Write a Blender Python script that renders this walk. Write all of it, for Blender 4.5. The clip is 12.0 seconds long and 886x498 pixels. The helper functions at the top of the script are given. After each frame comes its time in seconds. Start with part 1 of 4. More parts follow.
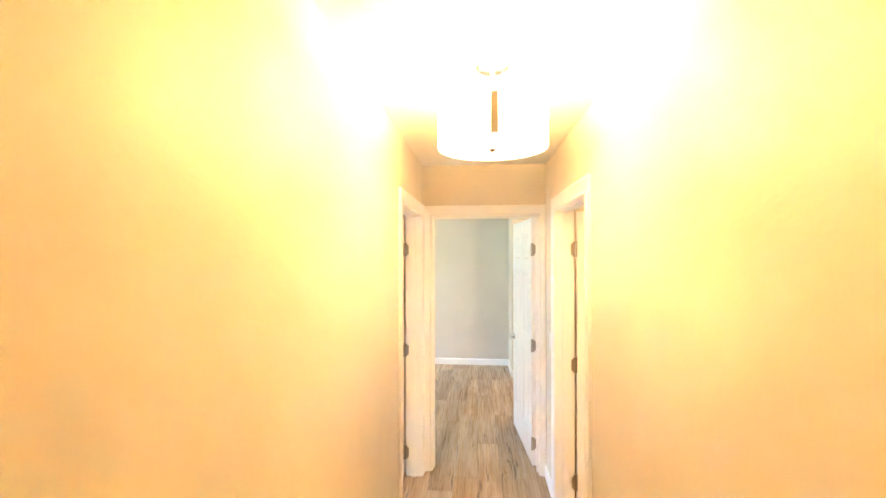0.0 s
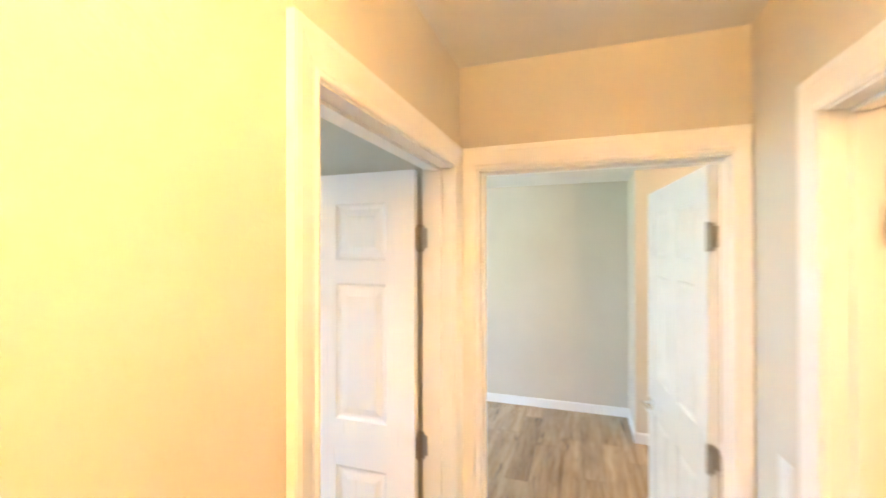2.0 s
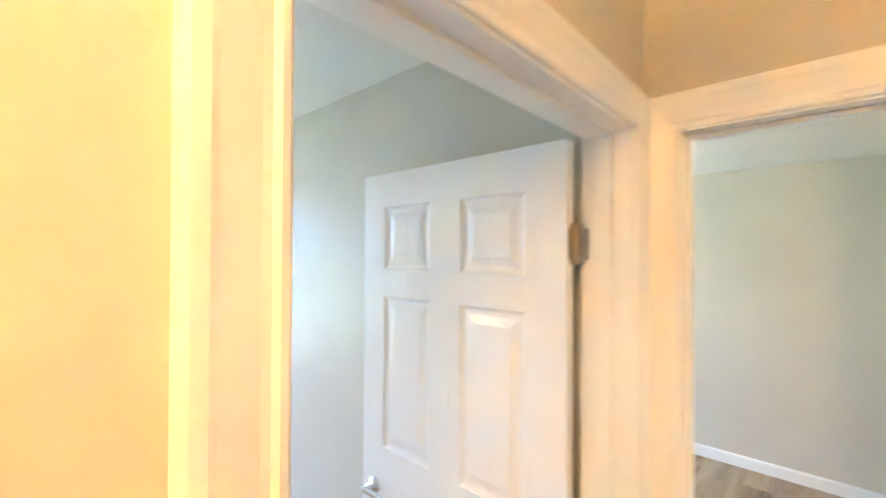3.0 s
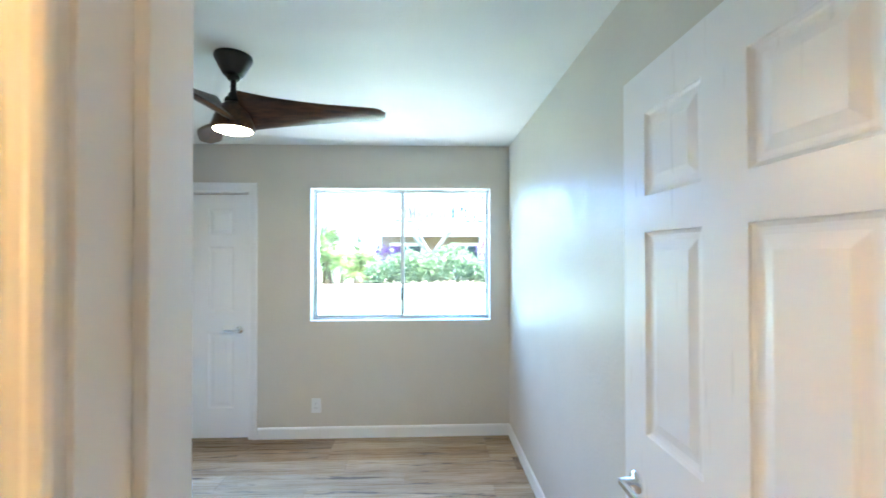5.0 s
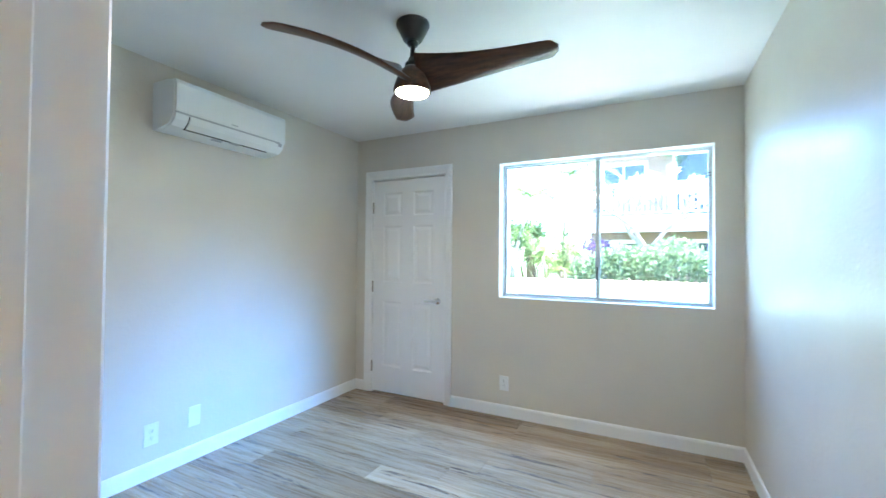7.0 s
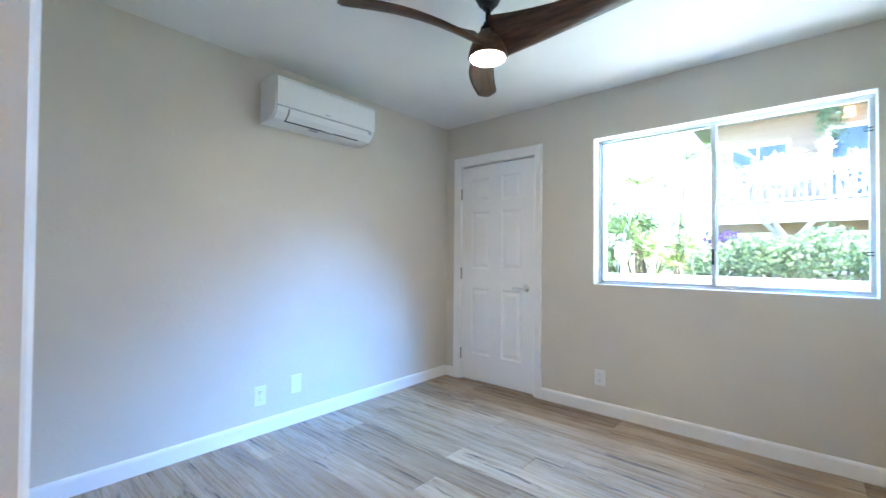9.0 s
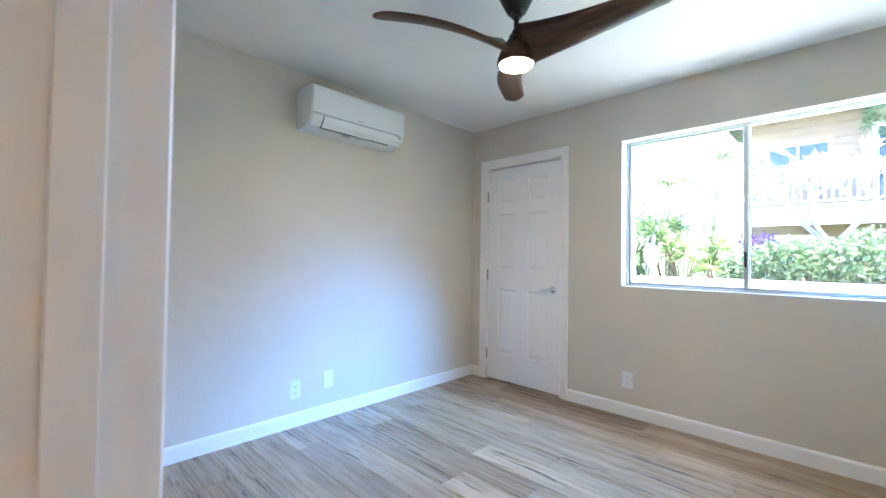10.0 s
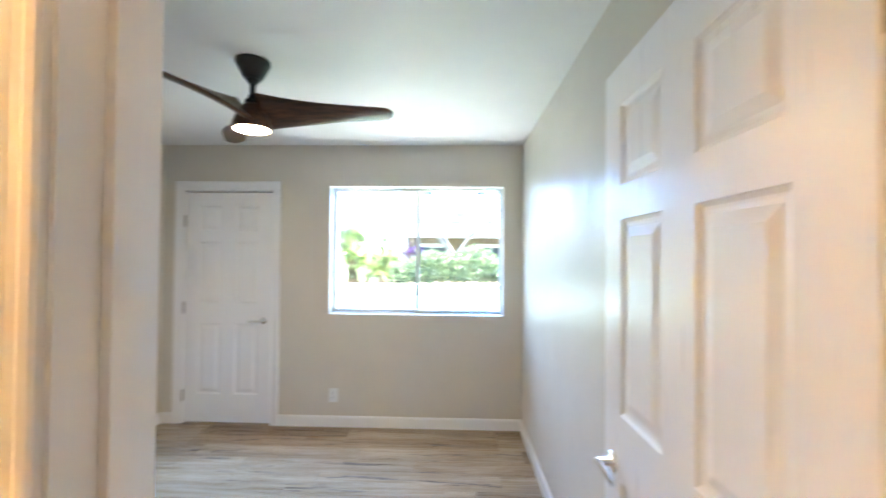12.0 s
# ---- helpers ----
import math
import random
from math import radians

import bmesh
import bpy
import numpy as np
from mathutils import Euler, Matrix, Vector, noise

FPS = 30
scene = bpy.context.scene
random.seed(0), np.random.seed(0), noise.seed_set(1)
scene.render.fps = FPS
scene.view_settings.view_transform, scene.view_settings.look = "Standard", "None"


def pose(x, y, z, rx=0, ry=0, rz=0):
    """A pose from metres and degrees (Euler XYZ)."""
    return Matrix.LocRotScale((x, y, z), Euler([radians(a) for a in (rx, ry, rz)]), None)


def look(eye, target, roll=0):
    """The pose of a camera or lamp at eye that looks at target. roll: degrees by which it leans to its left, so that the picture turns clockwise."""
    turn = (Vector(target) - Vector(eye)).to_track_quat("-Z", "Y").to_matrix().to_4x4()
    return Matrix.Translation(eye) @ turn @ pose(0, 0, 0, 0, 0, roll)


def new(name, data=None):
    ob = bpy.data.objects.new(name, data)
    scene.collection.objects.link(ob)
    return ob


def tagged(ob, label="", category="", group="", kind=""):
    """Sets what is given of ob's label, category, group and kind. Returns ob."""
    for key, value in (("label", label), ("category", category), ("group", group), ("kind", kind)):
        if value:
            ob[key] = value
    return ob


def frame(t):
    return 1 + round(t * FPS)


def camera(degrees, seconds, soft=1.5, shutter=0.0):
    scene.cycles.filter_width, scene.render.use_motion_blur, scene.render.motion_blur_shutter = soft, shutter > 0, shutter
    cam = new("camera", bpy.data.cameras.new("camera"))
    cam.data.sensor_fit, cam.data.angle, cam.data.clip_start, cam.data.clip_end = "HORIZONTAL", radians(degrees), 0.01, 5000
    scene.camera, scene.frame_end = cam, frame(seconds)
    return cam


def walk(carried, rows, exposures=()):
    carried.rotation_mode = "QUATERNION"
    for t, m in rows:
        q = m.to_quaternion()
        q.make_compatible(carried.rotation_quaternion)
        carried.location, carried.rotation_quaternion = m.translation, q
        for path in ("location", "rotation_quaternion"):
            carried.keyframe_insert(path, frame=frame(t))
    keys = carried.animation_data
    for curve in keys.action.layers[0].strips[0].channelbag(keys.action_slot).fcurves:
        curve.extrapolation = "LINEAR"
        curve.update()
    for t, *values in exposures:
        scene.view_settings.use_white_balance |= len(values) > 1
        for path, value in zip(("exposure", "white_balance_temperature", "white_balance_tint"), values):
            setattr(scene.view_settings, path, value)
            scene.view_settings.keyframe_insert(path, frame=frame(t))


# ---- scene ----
PATH = [
    (0, (0.020, 0.574, 1.762), (-0.155, 2.566, 1.769), -0.1),
    (0.5, (0.007, 1.060, 1.733), (-0.140, 3.055, 1.746), -0.2),
    (1, (0.036, 1.522, 1.722), (-0.107, 3.517, 1.726), -0.1),
    (1.5, (0.065, 1.937, 1.716), (-0.188, 3.921, 1.722), -0.2),
    (2, (0.030, 2.293, 1.720), (-0.617, 4.185, 1.729), -0.1),
    (2.5, (-0.015, 2.592, 1.735), (-1.063, 4.295, 1.747), -0.0),
    (3, (-0.116, 2.767, 1.745), (-1.466, 4.243, 1.763), 0.3),
    (3.2, (-0.152, 2.814, 1.737), (-1.639, 4.151, 1.748), 0.1),
    (4.8, (-0.163, 3.094, 1.553), (-2.152, 3.302, 1.570), -0.2),
    (5, (-0.191, 3.128, 1.536), (-2.190, 3.204, 1.555), -0.1),
    (5.5, (-0.240, 3.193, 1.486), (-2.227, 2.974, 1.514), -0.0),
    (6, (-0.304, 3.225, 1.436), (-2.254, 2.781, 1.467), 0.0),
    (6.5, (-0.366, 3.229, 1.326), (-2.257, 2.580, 1.384), 0.5),
    (7, (-0.400, 3.276, 1.303), (-2.184, 2.373, 1.340), 0.5),
    (7.2, (-0.421, 3.271, 1.290), (-2.179, 2.319, 1.328), 0.3),
    (8.8, (-0.513, 3.304, 1.170), (-2.075, 2.054, 1.210), 0.6),
    (9, (-0.528, 3.334, 1.174), (-2.040, 2.025, 1.208), 0.5),
    (9.5, (-0.506, 3.350, 1.160), (-1.963, 1.979, 1.198), 0.7),
    (10, (-0.462, 3.364, 1.171), (-1.893, 1.968, 1.211), 0.8),
    (10.5, (-0.376, 3.431, 1.227), (-1.900, 2.136, 1.257), 1.2),
    (11, (-0.261, 3.386, 1.266), (-2.002, 2.402, 1.308), 1.0),
    (11.5, (-0.189, 3.282, 1.386), (-2.099, 2.689, 1.413), 0.5),
    (12, (-0.113, 3.250, 1.487), (-2.112, 3.188, 1.518), 0.5),
]
cam = camera(94.4, 12.0, 1.5, 0.5)
EXPOSURES = [(0.0, 5.20, 6400, 14), (0.5, 5.10, 6400, 14), (1.0, 5.08, 6350, 14), (2.0, 5.00, 6200, 14), (3.2, 4.80, 5950, 12), (4.8, 4.50, 5700, 8),
             (7.0, 4.42, 5550, 8), (9.5, 4.42, 5800, 15), (10.5, 4.43, 6000, 16), (12.0, 4.46, 6300, 16)]
walk(cam, [(t, look(eye, target, roll)) for t, eye, target, roll in PATH], EXPOSURES)

# ---------------- world and large lights ----------------
SUN_ELEV, SUN_AZ = 64.0, -8.0          # the sun stands high, a little behind the neighbouring front


def build_world():
    w = bpy.data.worlds.new("sky")
    scene.world = w
    w.use_nodes = True
    nt = w.node_tree
    sky = nt.nodes.new("ShaderNodeTexSky")
    sky.sky_type, sky.sun_disc = "NISHITA", False
    sky.sun_elevation, sky.sun_rotation = radians(SUN_ELEV), radians(SUN_AZ)
    sky.ozone_density, sky.dust_density = 4.0, 0.0
    bg = nt.nodes["Background"]
    bg.inputs["Strength"].default_value = 0.15
    nt.links.new(sky.outputs["Color"], bg.inputs["Color"])
    data = bpy.data.lights.new("sun", "SUN")
    data.energy, data.angle, data.color = 5.0, radians(0.5), (1.0, 0.95, 0.88)
    a, e = radians(SUN_AZ), radians(SUN_ELEV)
    way = Vector((math.sin(a) * math.cos(e), math.cos(a) * math.cos(e), math.sin(e)))
    new("sun", data).matrix_world = look(way * 30, (0, 0, 0))


build_world()
H = 2.44
LAMP = Vector((0.07, 2.09, 2.135))      # drum lamp, middle of its underside
FAN = Vector((-2.10, 2.24, H))


def point_light(name, at, energy, color, radius):
    data = bpy.data.lights.new(name, "POINT")
    data.energy, data.color, data.shadow_soft_size = energy, color, radius
    new(name, data).location = at


point_light("hall_bulb", LAMP + Vector((0.05, 0, 0.116)), 1.2, (1.0, 0.63, 0.24), 0.03)
point_light("hall_bulb", LAMP + Vector((-0.05, 0, 0.116)), 1.2, (1.0, 0.63, 0.24), 0.03)


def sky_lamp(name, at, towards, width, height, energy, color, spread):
    """An area lamp that stands in for daylight entering at a window."""
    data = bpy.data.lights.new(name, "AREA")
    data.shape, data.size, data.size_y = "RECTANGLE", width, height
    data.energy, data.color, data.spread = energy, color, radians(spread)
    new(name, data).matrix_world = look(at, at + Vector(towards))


# strip lamps added for the blue sky gap over the neighbouring roof, low and slanting from the north-west
sky_lamp("window_skylight", Vector((-3.735, 3.600, 1.52)), (0.53, -1.0, -0.56), 0.10, 0.96, 0.85, (0.18, 0.47, 1.0), 40)
sky_lamp("window_skylight", Vector((-3.715, 3.500, 1.52)), (1.0, -1.0, -0.96), 0.12, 0.90, 0.45, (0.19, 0.47, 1.0), 50)
# lamps added for higher sky on the floor and the sunlit garden's bounce to the ceiling
sky_lamp("window_skylight", Vector((-3.715, 2.90, 2.020)), (1.0, -0.1, -0.80), 1.40, 0.14, 0.56, (0.21, 0.45, 1.0), 96)
sky_lamp("window_bounce_fill", Vector((-3.715, 2.90, 1.030)), (1.0, 0.0, 0.70), 1.40, 0.14, 0.155, (0.70, 1.0, 0.76), 150)
# unseen lamp added to brighten the front room's far wall with daylight colour
sky_lamp("front_room_fill", Vector((-3.45, 5.6, 1.40)), (0.8, 0.6, 0.0), 1.0, 1.3, 0.70, (0.68, 0.88, 1.0), 150)


# ---------------- materials ----------------
class Mat:
    """A node material with a principled shader and short ways to add nodes."""

    def __init__(self, name, color=(0.8, 0.8, 0.8), rough=0.5, metal=0.0):
        self.m = bpy.data.materials.new(name)
        self.m.use_nodes = True
        self.nt = self.m.node_tree
        self.p = self.nt.nodes["Principled BSDF"]
        self.p.inputs["Base Color"].default_value = (*color, 1)
        self.p.inputs["Roughness"].default_value = rough
        self.p.inputs["Metallic"].default_value = metal

    def node(self, kind, **values):
        n = self.nt.nodes.new(kind)
        for key, v in values.items():
            n.inputs[key.replace("_", " ")].default_value = v
        return n

    def link(self, a, b):
        self.nt.links.new(a, b)

    def coords(self, scale=(1, 1, 1), which="Object", offset=None):
        tc, mp = self.node("ShaderNodeTexCoord"), self.node("ShaderNodeMapping")
        mp.inputs["Scale"].default_value = scale
        self.link(tc.outputs[which], mp.inputs["Vector"])
        if offset is not None:
            self.link(offset, mp.inputs["Location"])
        return mp.outputs["Vector"]

    def noise(self, vec, scale, detail=3.0, rough=0.55):
        n = self.node("ShaderNodeTexNoise", Scale=scale, Detail=detail, Roughness=rough)
        self.link(vec, n.inputs["Vector"])
        return n.outputs["Fac"]

    def ramp(self, fac, *stops):
        r = self.node("ShaderNodeValToRGB")
        els = r.color_ramp.elements
        while len(els) < len(stops):
            els.new(0.5)
        for el, (at, c) in zip(els, stops):
            el.position = at
            el.color = (*c, 1) if len(c) == 3 else (c[0], c[0], c[0], 1)
        self.link(fac, r.inputs["Fac"])
        return r.outputs["Color"]

    def mix(self, fac, a, b, mode="MIX"):
        n = self.nt.nodes.new("ShaderNodeMix")
        n.data_type, n.blend_type = "RGBA", mode
        for sock, v in ((n.inputs[0], fac), (n.inputs[6], a), (n.inputs[7], b)):
            if isinstance(v, (int, float)):
                sock.default_value = v
            elif isinstance(v, tuple):
                sock.default_value = (*v, 1)
            else:
                self.link(v, sock)
        return n.outputs[2]

    def bump(self, height, strength, distance):
        b = self.node("ShaderNodeBump", Strength=strength, Distance=distance)
        self.link(height, b.inputs["Height"])
        self.link(b.outputs["Normal"], self.p.inputs["Normal"])
        return self

    def set(self, **values):
        for key, v in values.items():
            sock = self.p.inputs[key.replace("_", " ")]
            if isinstance(v, (int, float, tuple)):
                sock.default_value = v
            else:
                self.link(v, sock)
        return self


def paint(name, color, rough, peel=0.25, size=90.0, depth=0.004, vary=0.04, daubs=0.0):
    """Rolled wall paint: orange-peel relief, sparse raised daubs, slight unevenness of tone and gloss."""
    a = Mat(name, color, rough)
    v = a.coords()
    big = a.noise(v, 1.3, 3)
    lo, hi = tuple(c * (1 - vary) for c in color), tuple(min(c * (1 + vary), 1) for c in color)
    a.set(Base_Color=a.ramp(big, (0.3, lo), (0.7, hi)))
    a.set(Roughness=a.ramp(a.noise(v, 5, 4), (0.3, (rough * 0.85,)), (0.7, (min(rough * 1.15, 1),))))
    if peel:
        fine = a.noise(v, size, 2.5, 0.5)
        if daubs:
            fine = a.mix(0.45, fine, a.ramp(a.noise(v, daubs, 2.0, 0.5), (0.56, (0.0,)), (0.66, (1.0,))), "ADD")
        a.bump(fine, peel, depth)
    return a.m


M_WALL = paint("wall_paint", (0.66, 0.615, 0.53), 0.43, 0.26, 60.0, 0.003, daubs=34.0)
M_CEIL = paint("ceiling_paint", (0.80, 0.79, 0.76), 0.6, 0.3, 70.0, 0.004)
M_TRIM = paint("trim_paint", (0.87, 0.865, 0.85), 0.37, 0.0, 25.0, 0.001, 0.015)
M_PLASTIC = paint("white_plastic", (0.80, 0.81, 0.80), 0.38, 0.03, 200.0, 0.001, 0.015)


def door_paint():
    a = Mat("door_paint", (0.82, 0.815, 0.80), 0.25)
    v = a.coords((22, 22, 1.2))
    a.set(Base_Color=a.ramp(a.noise(a.coords(), 2.0), (0.3, (0.85, 0.845, 0.835)), (0.7, (0.88, 0.875, 0.865))))
    a.set(Roughness=a.ramp(a.noise(v, 3, 2), (0.3, (0.27,)), (0.7, (0.33,))))
    # pressed wood grain: upright on the stiles and panels, level on the rails
    upright = a.noise(a.coords((150, 150, 5)), 1.6, 4, 0.6)
    level = a.noise(a.coords((5, 5, 150)), 1.6, 4, 0.6)
    xyz = a.node("ShaderNodeSeparateXYZ")
    a.link(a.coords(), xyz.inputs[0])
    share = a.node("ShaderNodeMath")
    share.operation = "DIVIDE"
    share.inputs[1].default_value = 2.02
    a.link(xyz.outputs["Z"], share.inputs[0])
    rails = a.ramp(share.outputs[0], (0.0, (1.0,)), (0.121, (0.0,)), (0.428, (1.0,)), (0.519, (0.0,)), (0.785, (1.0,)), (0.832, (0.0,)), (0.942, (1.0,)))
    a.nt.nodes[-1].color_ramp.interpolation = "CONSTANT"
    return a.bump(a.mix(rails, a.mix(0.92, upright, (0.5, 0.5, 0.5)), level), 0.10, 0.0012).m


def plank_wood():
    a = Mat("plank_wood", rough=0.36)
    info = a.node("ShaderNodeObjectInfo")
    shift = a.node("ShaderNodeCombineXYZ")
    mul = a.node("ShaderNodeMath")
    mul.operation = "MULTIPLY"
    mul.inputs[1].default_value = 57.0
    a.link(info.outputs["Random"], mul.inputs[0])
    for s in ("X", "Y", "Z"):
        a.link(mul.outputs[0], shift.inputs[s])
    off = shift.outputs[0]
    wob = a.noise(a.coords((3.0, 1.2, 1), offset=off), 2.0, 3)
    warp = a.node("ShaderNodeVectorMath")
    warp.operation = "ADD"
    a.link(a.coords((1, 1, 1), offset=off), warp.inputs[0])
    sc = a.node("ShaderNodeVectorMath")
    sc.operation = "SCALE"
    sc.inputs["Scale"].default_value = 0.09
    a.link(wob, sc.inputs[0])
    a.link(sc.outputs[0], warp.inputs[1])
    stretch = a.node("ShaderNodeMapping")
    stretch.inputs["Scale"].default_value = (5.5, 0.6, 1)
    a.link(warp.outputs[0], stretch.inputs["Vector"])
    figure = a.noise(stretch.outputs[0], 1.6, 6, 0.62)
    fine = a.noise(a.coords((70, 1.1, 1), offset=off), 1.8, 5, 0.7)
    base = a.ramp(figure, (0.25, (0.17, 0.115, 0.07)), (0.42, (0.32, 0.24, 0.155)), (0.58, (0.43, 0.335, 0.23)), (0.8, (0.54, 0.44, 0.325)))
    base = a.mix(0.36, base, a.ramp(fine, (0.3, (0.48, 0.52, 0.48)), (0.7, (1.0, 1.0, 1.0))), "MULTIPLY")
    st2 = a.node("ShaderNodeMapping")
    st2.inputs["Scale"].default_value = (16.0, 1.3, 1)
    a.link(warp.outputs[0], st2.inputs["Vector"])
    streak = a.ramp(a.noise(st2.outputs[0], 1.15, 4, 0.55), (0.575, (0.0,)), (0.63, (1.0,)))
    thin = a.ramp(a.noise(st2.outputs[0], 3.4, 5, 0.7), (0.48, (0.0,)), (0.54, (1.0,)))
    dark = a.mix(1.0, streak, thin, "MULTIPLY")
    base = a.mix(dark, base, (0.12, 0.092, 0.07))
    tone = a.ramp(info.outputs["Random"], (0.0, (0.72, 0.65, 0.57)), (0.3, (1.16, 1.12, 1.06)), (0.5, (0.88, 0.82, 0.74)),
                  (0.75, (1.34, 1.30, 1.24)), (1.0, (1.02, 0.91, 0.78)))
    a.set(Base_Color=a.mix(1.0, base, tone, "MULTIPLY"))
    a.set(Roughness=a.ramp(fine, (0.3, (0.33,)), (0.7, (0.23,))))
    return a.bump(fine, 0.12, 0.002).m


def walnut():
    a = Mat("walnut", rough=0.38)
    rings = a.noise(a.coords((3, 22, 22)), 2.0, 5, 0.6)
    a.set(Base_Color=a.ramp(rings, (0.3, (0.030, 0.012, 0.006)), (0.55, (0.085, 0.034, 0.014)), (0.75, (0.15, 0.065, 0.027))))
    return a.bump(rings, 0.1, 0.002).m


def metal(name, color, rough, scale=80):
    a = Mat(name, color, rough, 1.0)
    n = a.noise(a.coords(), scale, 3)
    a.set(Roughness=a.ramp(n, (0.3, (rough * 0.8,)), (0.7, (rough * 1.25,))))
    return a.m


def glowing(name, color, strength):
    a = Mat(name, color, 0.4)
    a.set(Emission_Color=(*color, 1), Emission_Strength=strength)
    return a.m


def glass():
    a = Mat("window_glass", (0.97, 1.0, 0.99), 0.0)
    return a.set(Transmission_Weight=1.0, IOR=1.45).m


def leaf(name, dark, light, rough=0.4):
    a = Mat(name, light, rough)
    geo = a.node("ShaderNodeNewGeometry")
    col = a.ramp(geo.outputs["Random Per Island"], (0.0, dark), (1.0, light))
    a.set(Base_Color=col)
    tr = a.nt.nodes.new("ShaderNodeBsdfTranslucent")
    a.link(col, tr.inputs["Color"])
    mx = a.nt.nodes.new("ShaderNodeMixShader")
    mx.inputs[0].default_value = 0.45
    a.link(a.p.outputs[0], mx.inputs[1])
    a.link(tr.outputs[0], mx.inputs[2])
    a.link(mx.outputs[0], a.nt.nodes["Material Output"].inputs["Surface"])
    return a.m


def mottled(name, c1, c2, rough, scale, bump=0.2, dist=0.01):
    a = Mat(name, c1, rough)
    v = a.coords()
    n = a.mix(0.4, a.noise(v, scale, 5), a.noise(v, scale * 9, 3))
    a.set(Base_Color=a.ramp(n, (0.3, c1), (0.7, c2)))
    return a.bump(n, bump, dist).m


M_DOOR, M_PLANK, M_WALNUT = door_paint(), plank_wood(), walnut()
M_SLAB = mottled("subfloor", (0.10, 0.085, 0.07), (0.16, 0.14, 0.12), 0.8, 3)
M_CHROME = metal("chrome", (0.82, 0.83, 0.85), 0.09)
M_NICKEL = metal("satin_nickel", (0.40, 0.36, 0.31), 0.34)
M_ALU = metal("aluminium", (0.62, 0.66, 0.68), 0.38)
M_BLACK = mottled("black_metal", (0.010, 0.010, 0.010), (0.018, 0.018, 0.018), 0.42, 40, 0.05, 0.001)
# dark plastic of clips and hanger, also the painted shade inside slots
M_GAP = mottled("dark_plastic_slot_shade", (0.02, 0.02, 0.022), (0.035, 0.035, 0.035), 0.6, 30, 0.05, 0.001)
M_GREY = mottled("grey_plastic", (0.42, 0.43, 0.44), (0.48, 0.49, 0.50), 0.5, 30, 0.03, 0.001)
M_GLASS = glass()
M_FANLENS = glowing("fan_lens", (1.0, 0.78, 0.50), 11.5)
M_LAMPGLOW = glowing("lit_shade", (1.0, 0.67, 0.31), 0.44)
M_DIFFUSER = glowing("lit_diffuser", (1.0, 0.67, 0.31), 0.64)
M_BOWL = glowing("lit_bowl", (1.0, 0.66, 0.34), 6.4)
M_SIDING = mottled("brown_siding", (0.20, 0.14, 0.11), (0.29, 0.21, 0.17), 0.75, 2.0)
M_WHITEOUT = mottled("white_house_paint", (0.74, 0.74, 0.72), (0.82, 0.82, 0.80), 0.55, 1.5)
M_GARDENWALL = mottled("painted_masonry", (0.66, 0.66, 0.64), (0.78, 0.78, 0.76), 0.8, 2.5, 0.4)
M_GRASS = mottled("lawn", (0.05, 0.11, 0.025), (0.10, 0.17, 0.045), 0.9, 4.0, 0.6, 0.03)
M_DARKGLASS = mottled("house_glass", (0.03, 0.045, 0.06), (0.05, 0.07, 0.09), 0.08, 1.0, 0.02, 0.001)
M_BARK = mottled("pale_bark", (0.24, 0.21, 0.17), (0.36, 0.32, 0.27), 0.85, 9, 0.5)
M_PALMBARK = mottled("palm_bark", (0.14, 0.10, 0.06), (0.24, 0.18, 0.11), 0.9, 14, 0.6)
M_HEDGE = leaf("hedge_leaves", (0.045, 0.08, 0.04), (0.19, 0.26, 0.13), 0.3)
M_PALM = leaf("palm_leaves", (0.05, 0.09, 0.025), (0.24, 0.31, 0.11), 0.32)
M_BROAD = leaf("broad_leaves", (0.12, 0.20, 0.06), (0.20, 0.28, 0.10))
M_PLUM = leaf("plumeria_leaves", (0.40, 0.42, 0.24), (0.80, 0.78, 0.66))
M_PURPLE = leaf("purple_flowers", (0.08, 0.035, 0.14), (0.20, 0.09, 0.28))
M_ROOF = mottled("roof_shingle", (0.09, 0.08, 0.075), (0.15, 0.14, 0.13), 0.9, 6)
M_ORANGE = glowing("porch_lamp_glow", (1.0, 0.45, 0.12), 0.5)


# ---------------- mesh helpers ----------------
def mesh_of(name, bm, material, smooth=False):
    bmesh.ops.recalc_face_normals(bm, faces=bm.faces)
    me = bpy.data.meshes.new(name)
    bm.to_mesh(me)
    bm.free()
    me.materials.append(material)
    if smooth:
        for p in me.polygons:
            p.use_smooth = True
    return me


def part(name, bm, material, parent=None, label="", smooth=False):
    ob = new(name, mesh_of(name, bm, material, smooth))
    ob.parent = parent
    if label:
        tagged(ob, label)
    return ob


def add_box(bm, a, b, bevel=0.0):
    v = bmesh.ops.create_cube(bm, size=1)["verts"]
    for p in v:
        p.co = Vector([a[i] + (p.co[i] + 0.5) * (b[i] - a[i]) for i in range(3)])
    if bevel:
        edges = list({e for p in v for e in p.link_edges})
        bmesh.ops.bevel(bm, geom=edges, offset=bevel, segments=2, affect="EDGES", profile=0.5)
    return bm


def boxes(*pairs, bevel=0.0):
    bm = bmesh.new()
    for a, b in pairs:
        add_box(bm, a, b, bevel)
    return bm


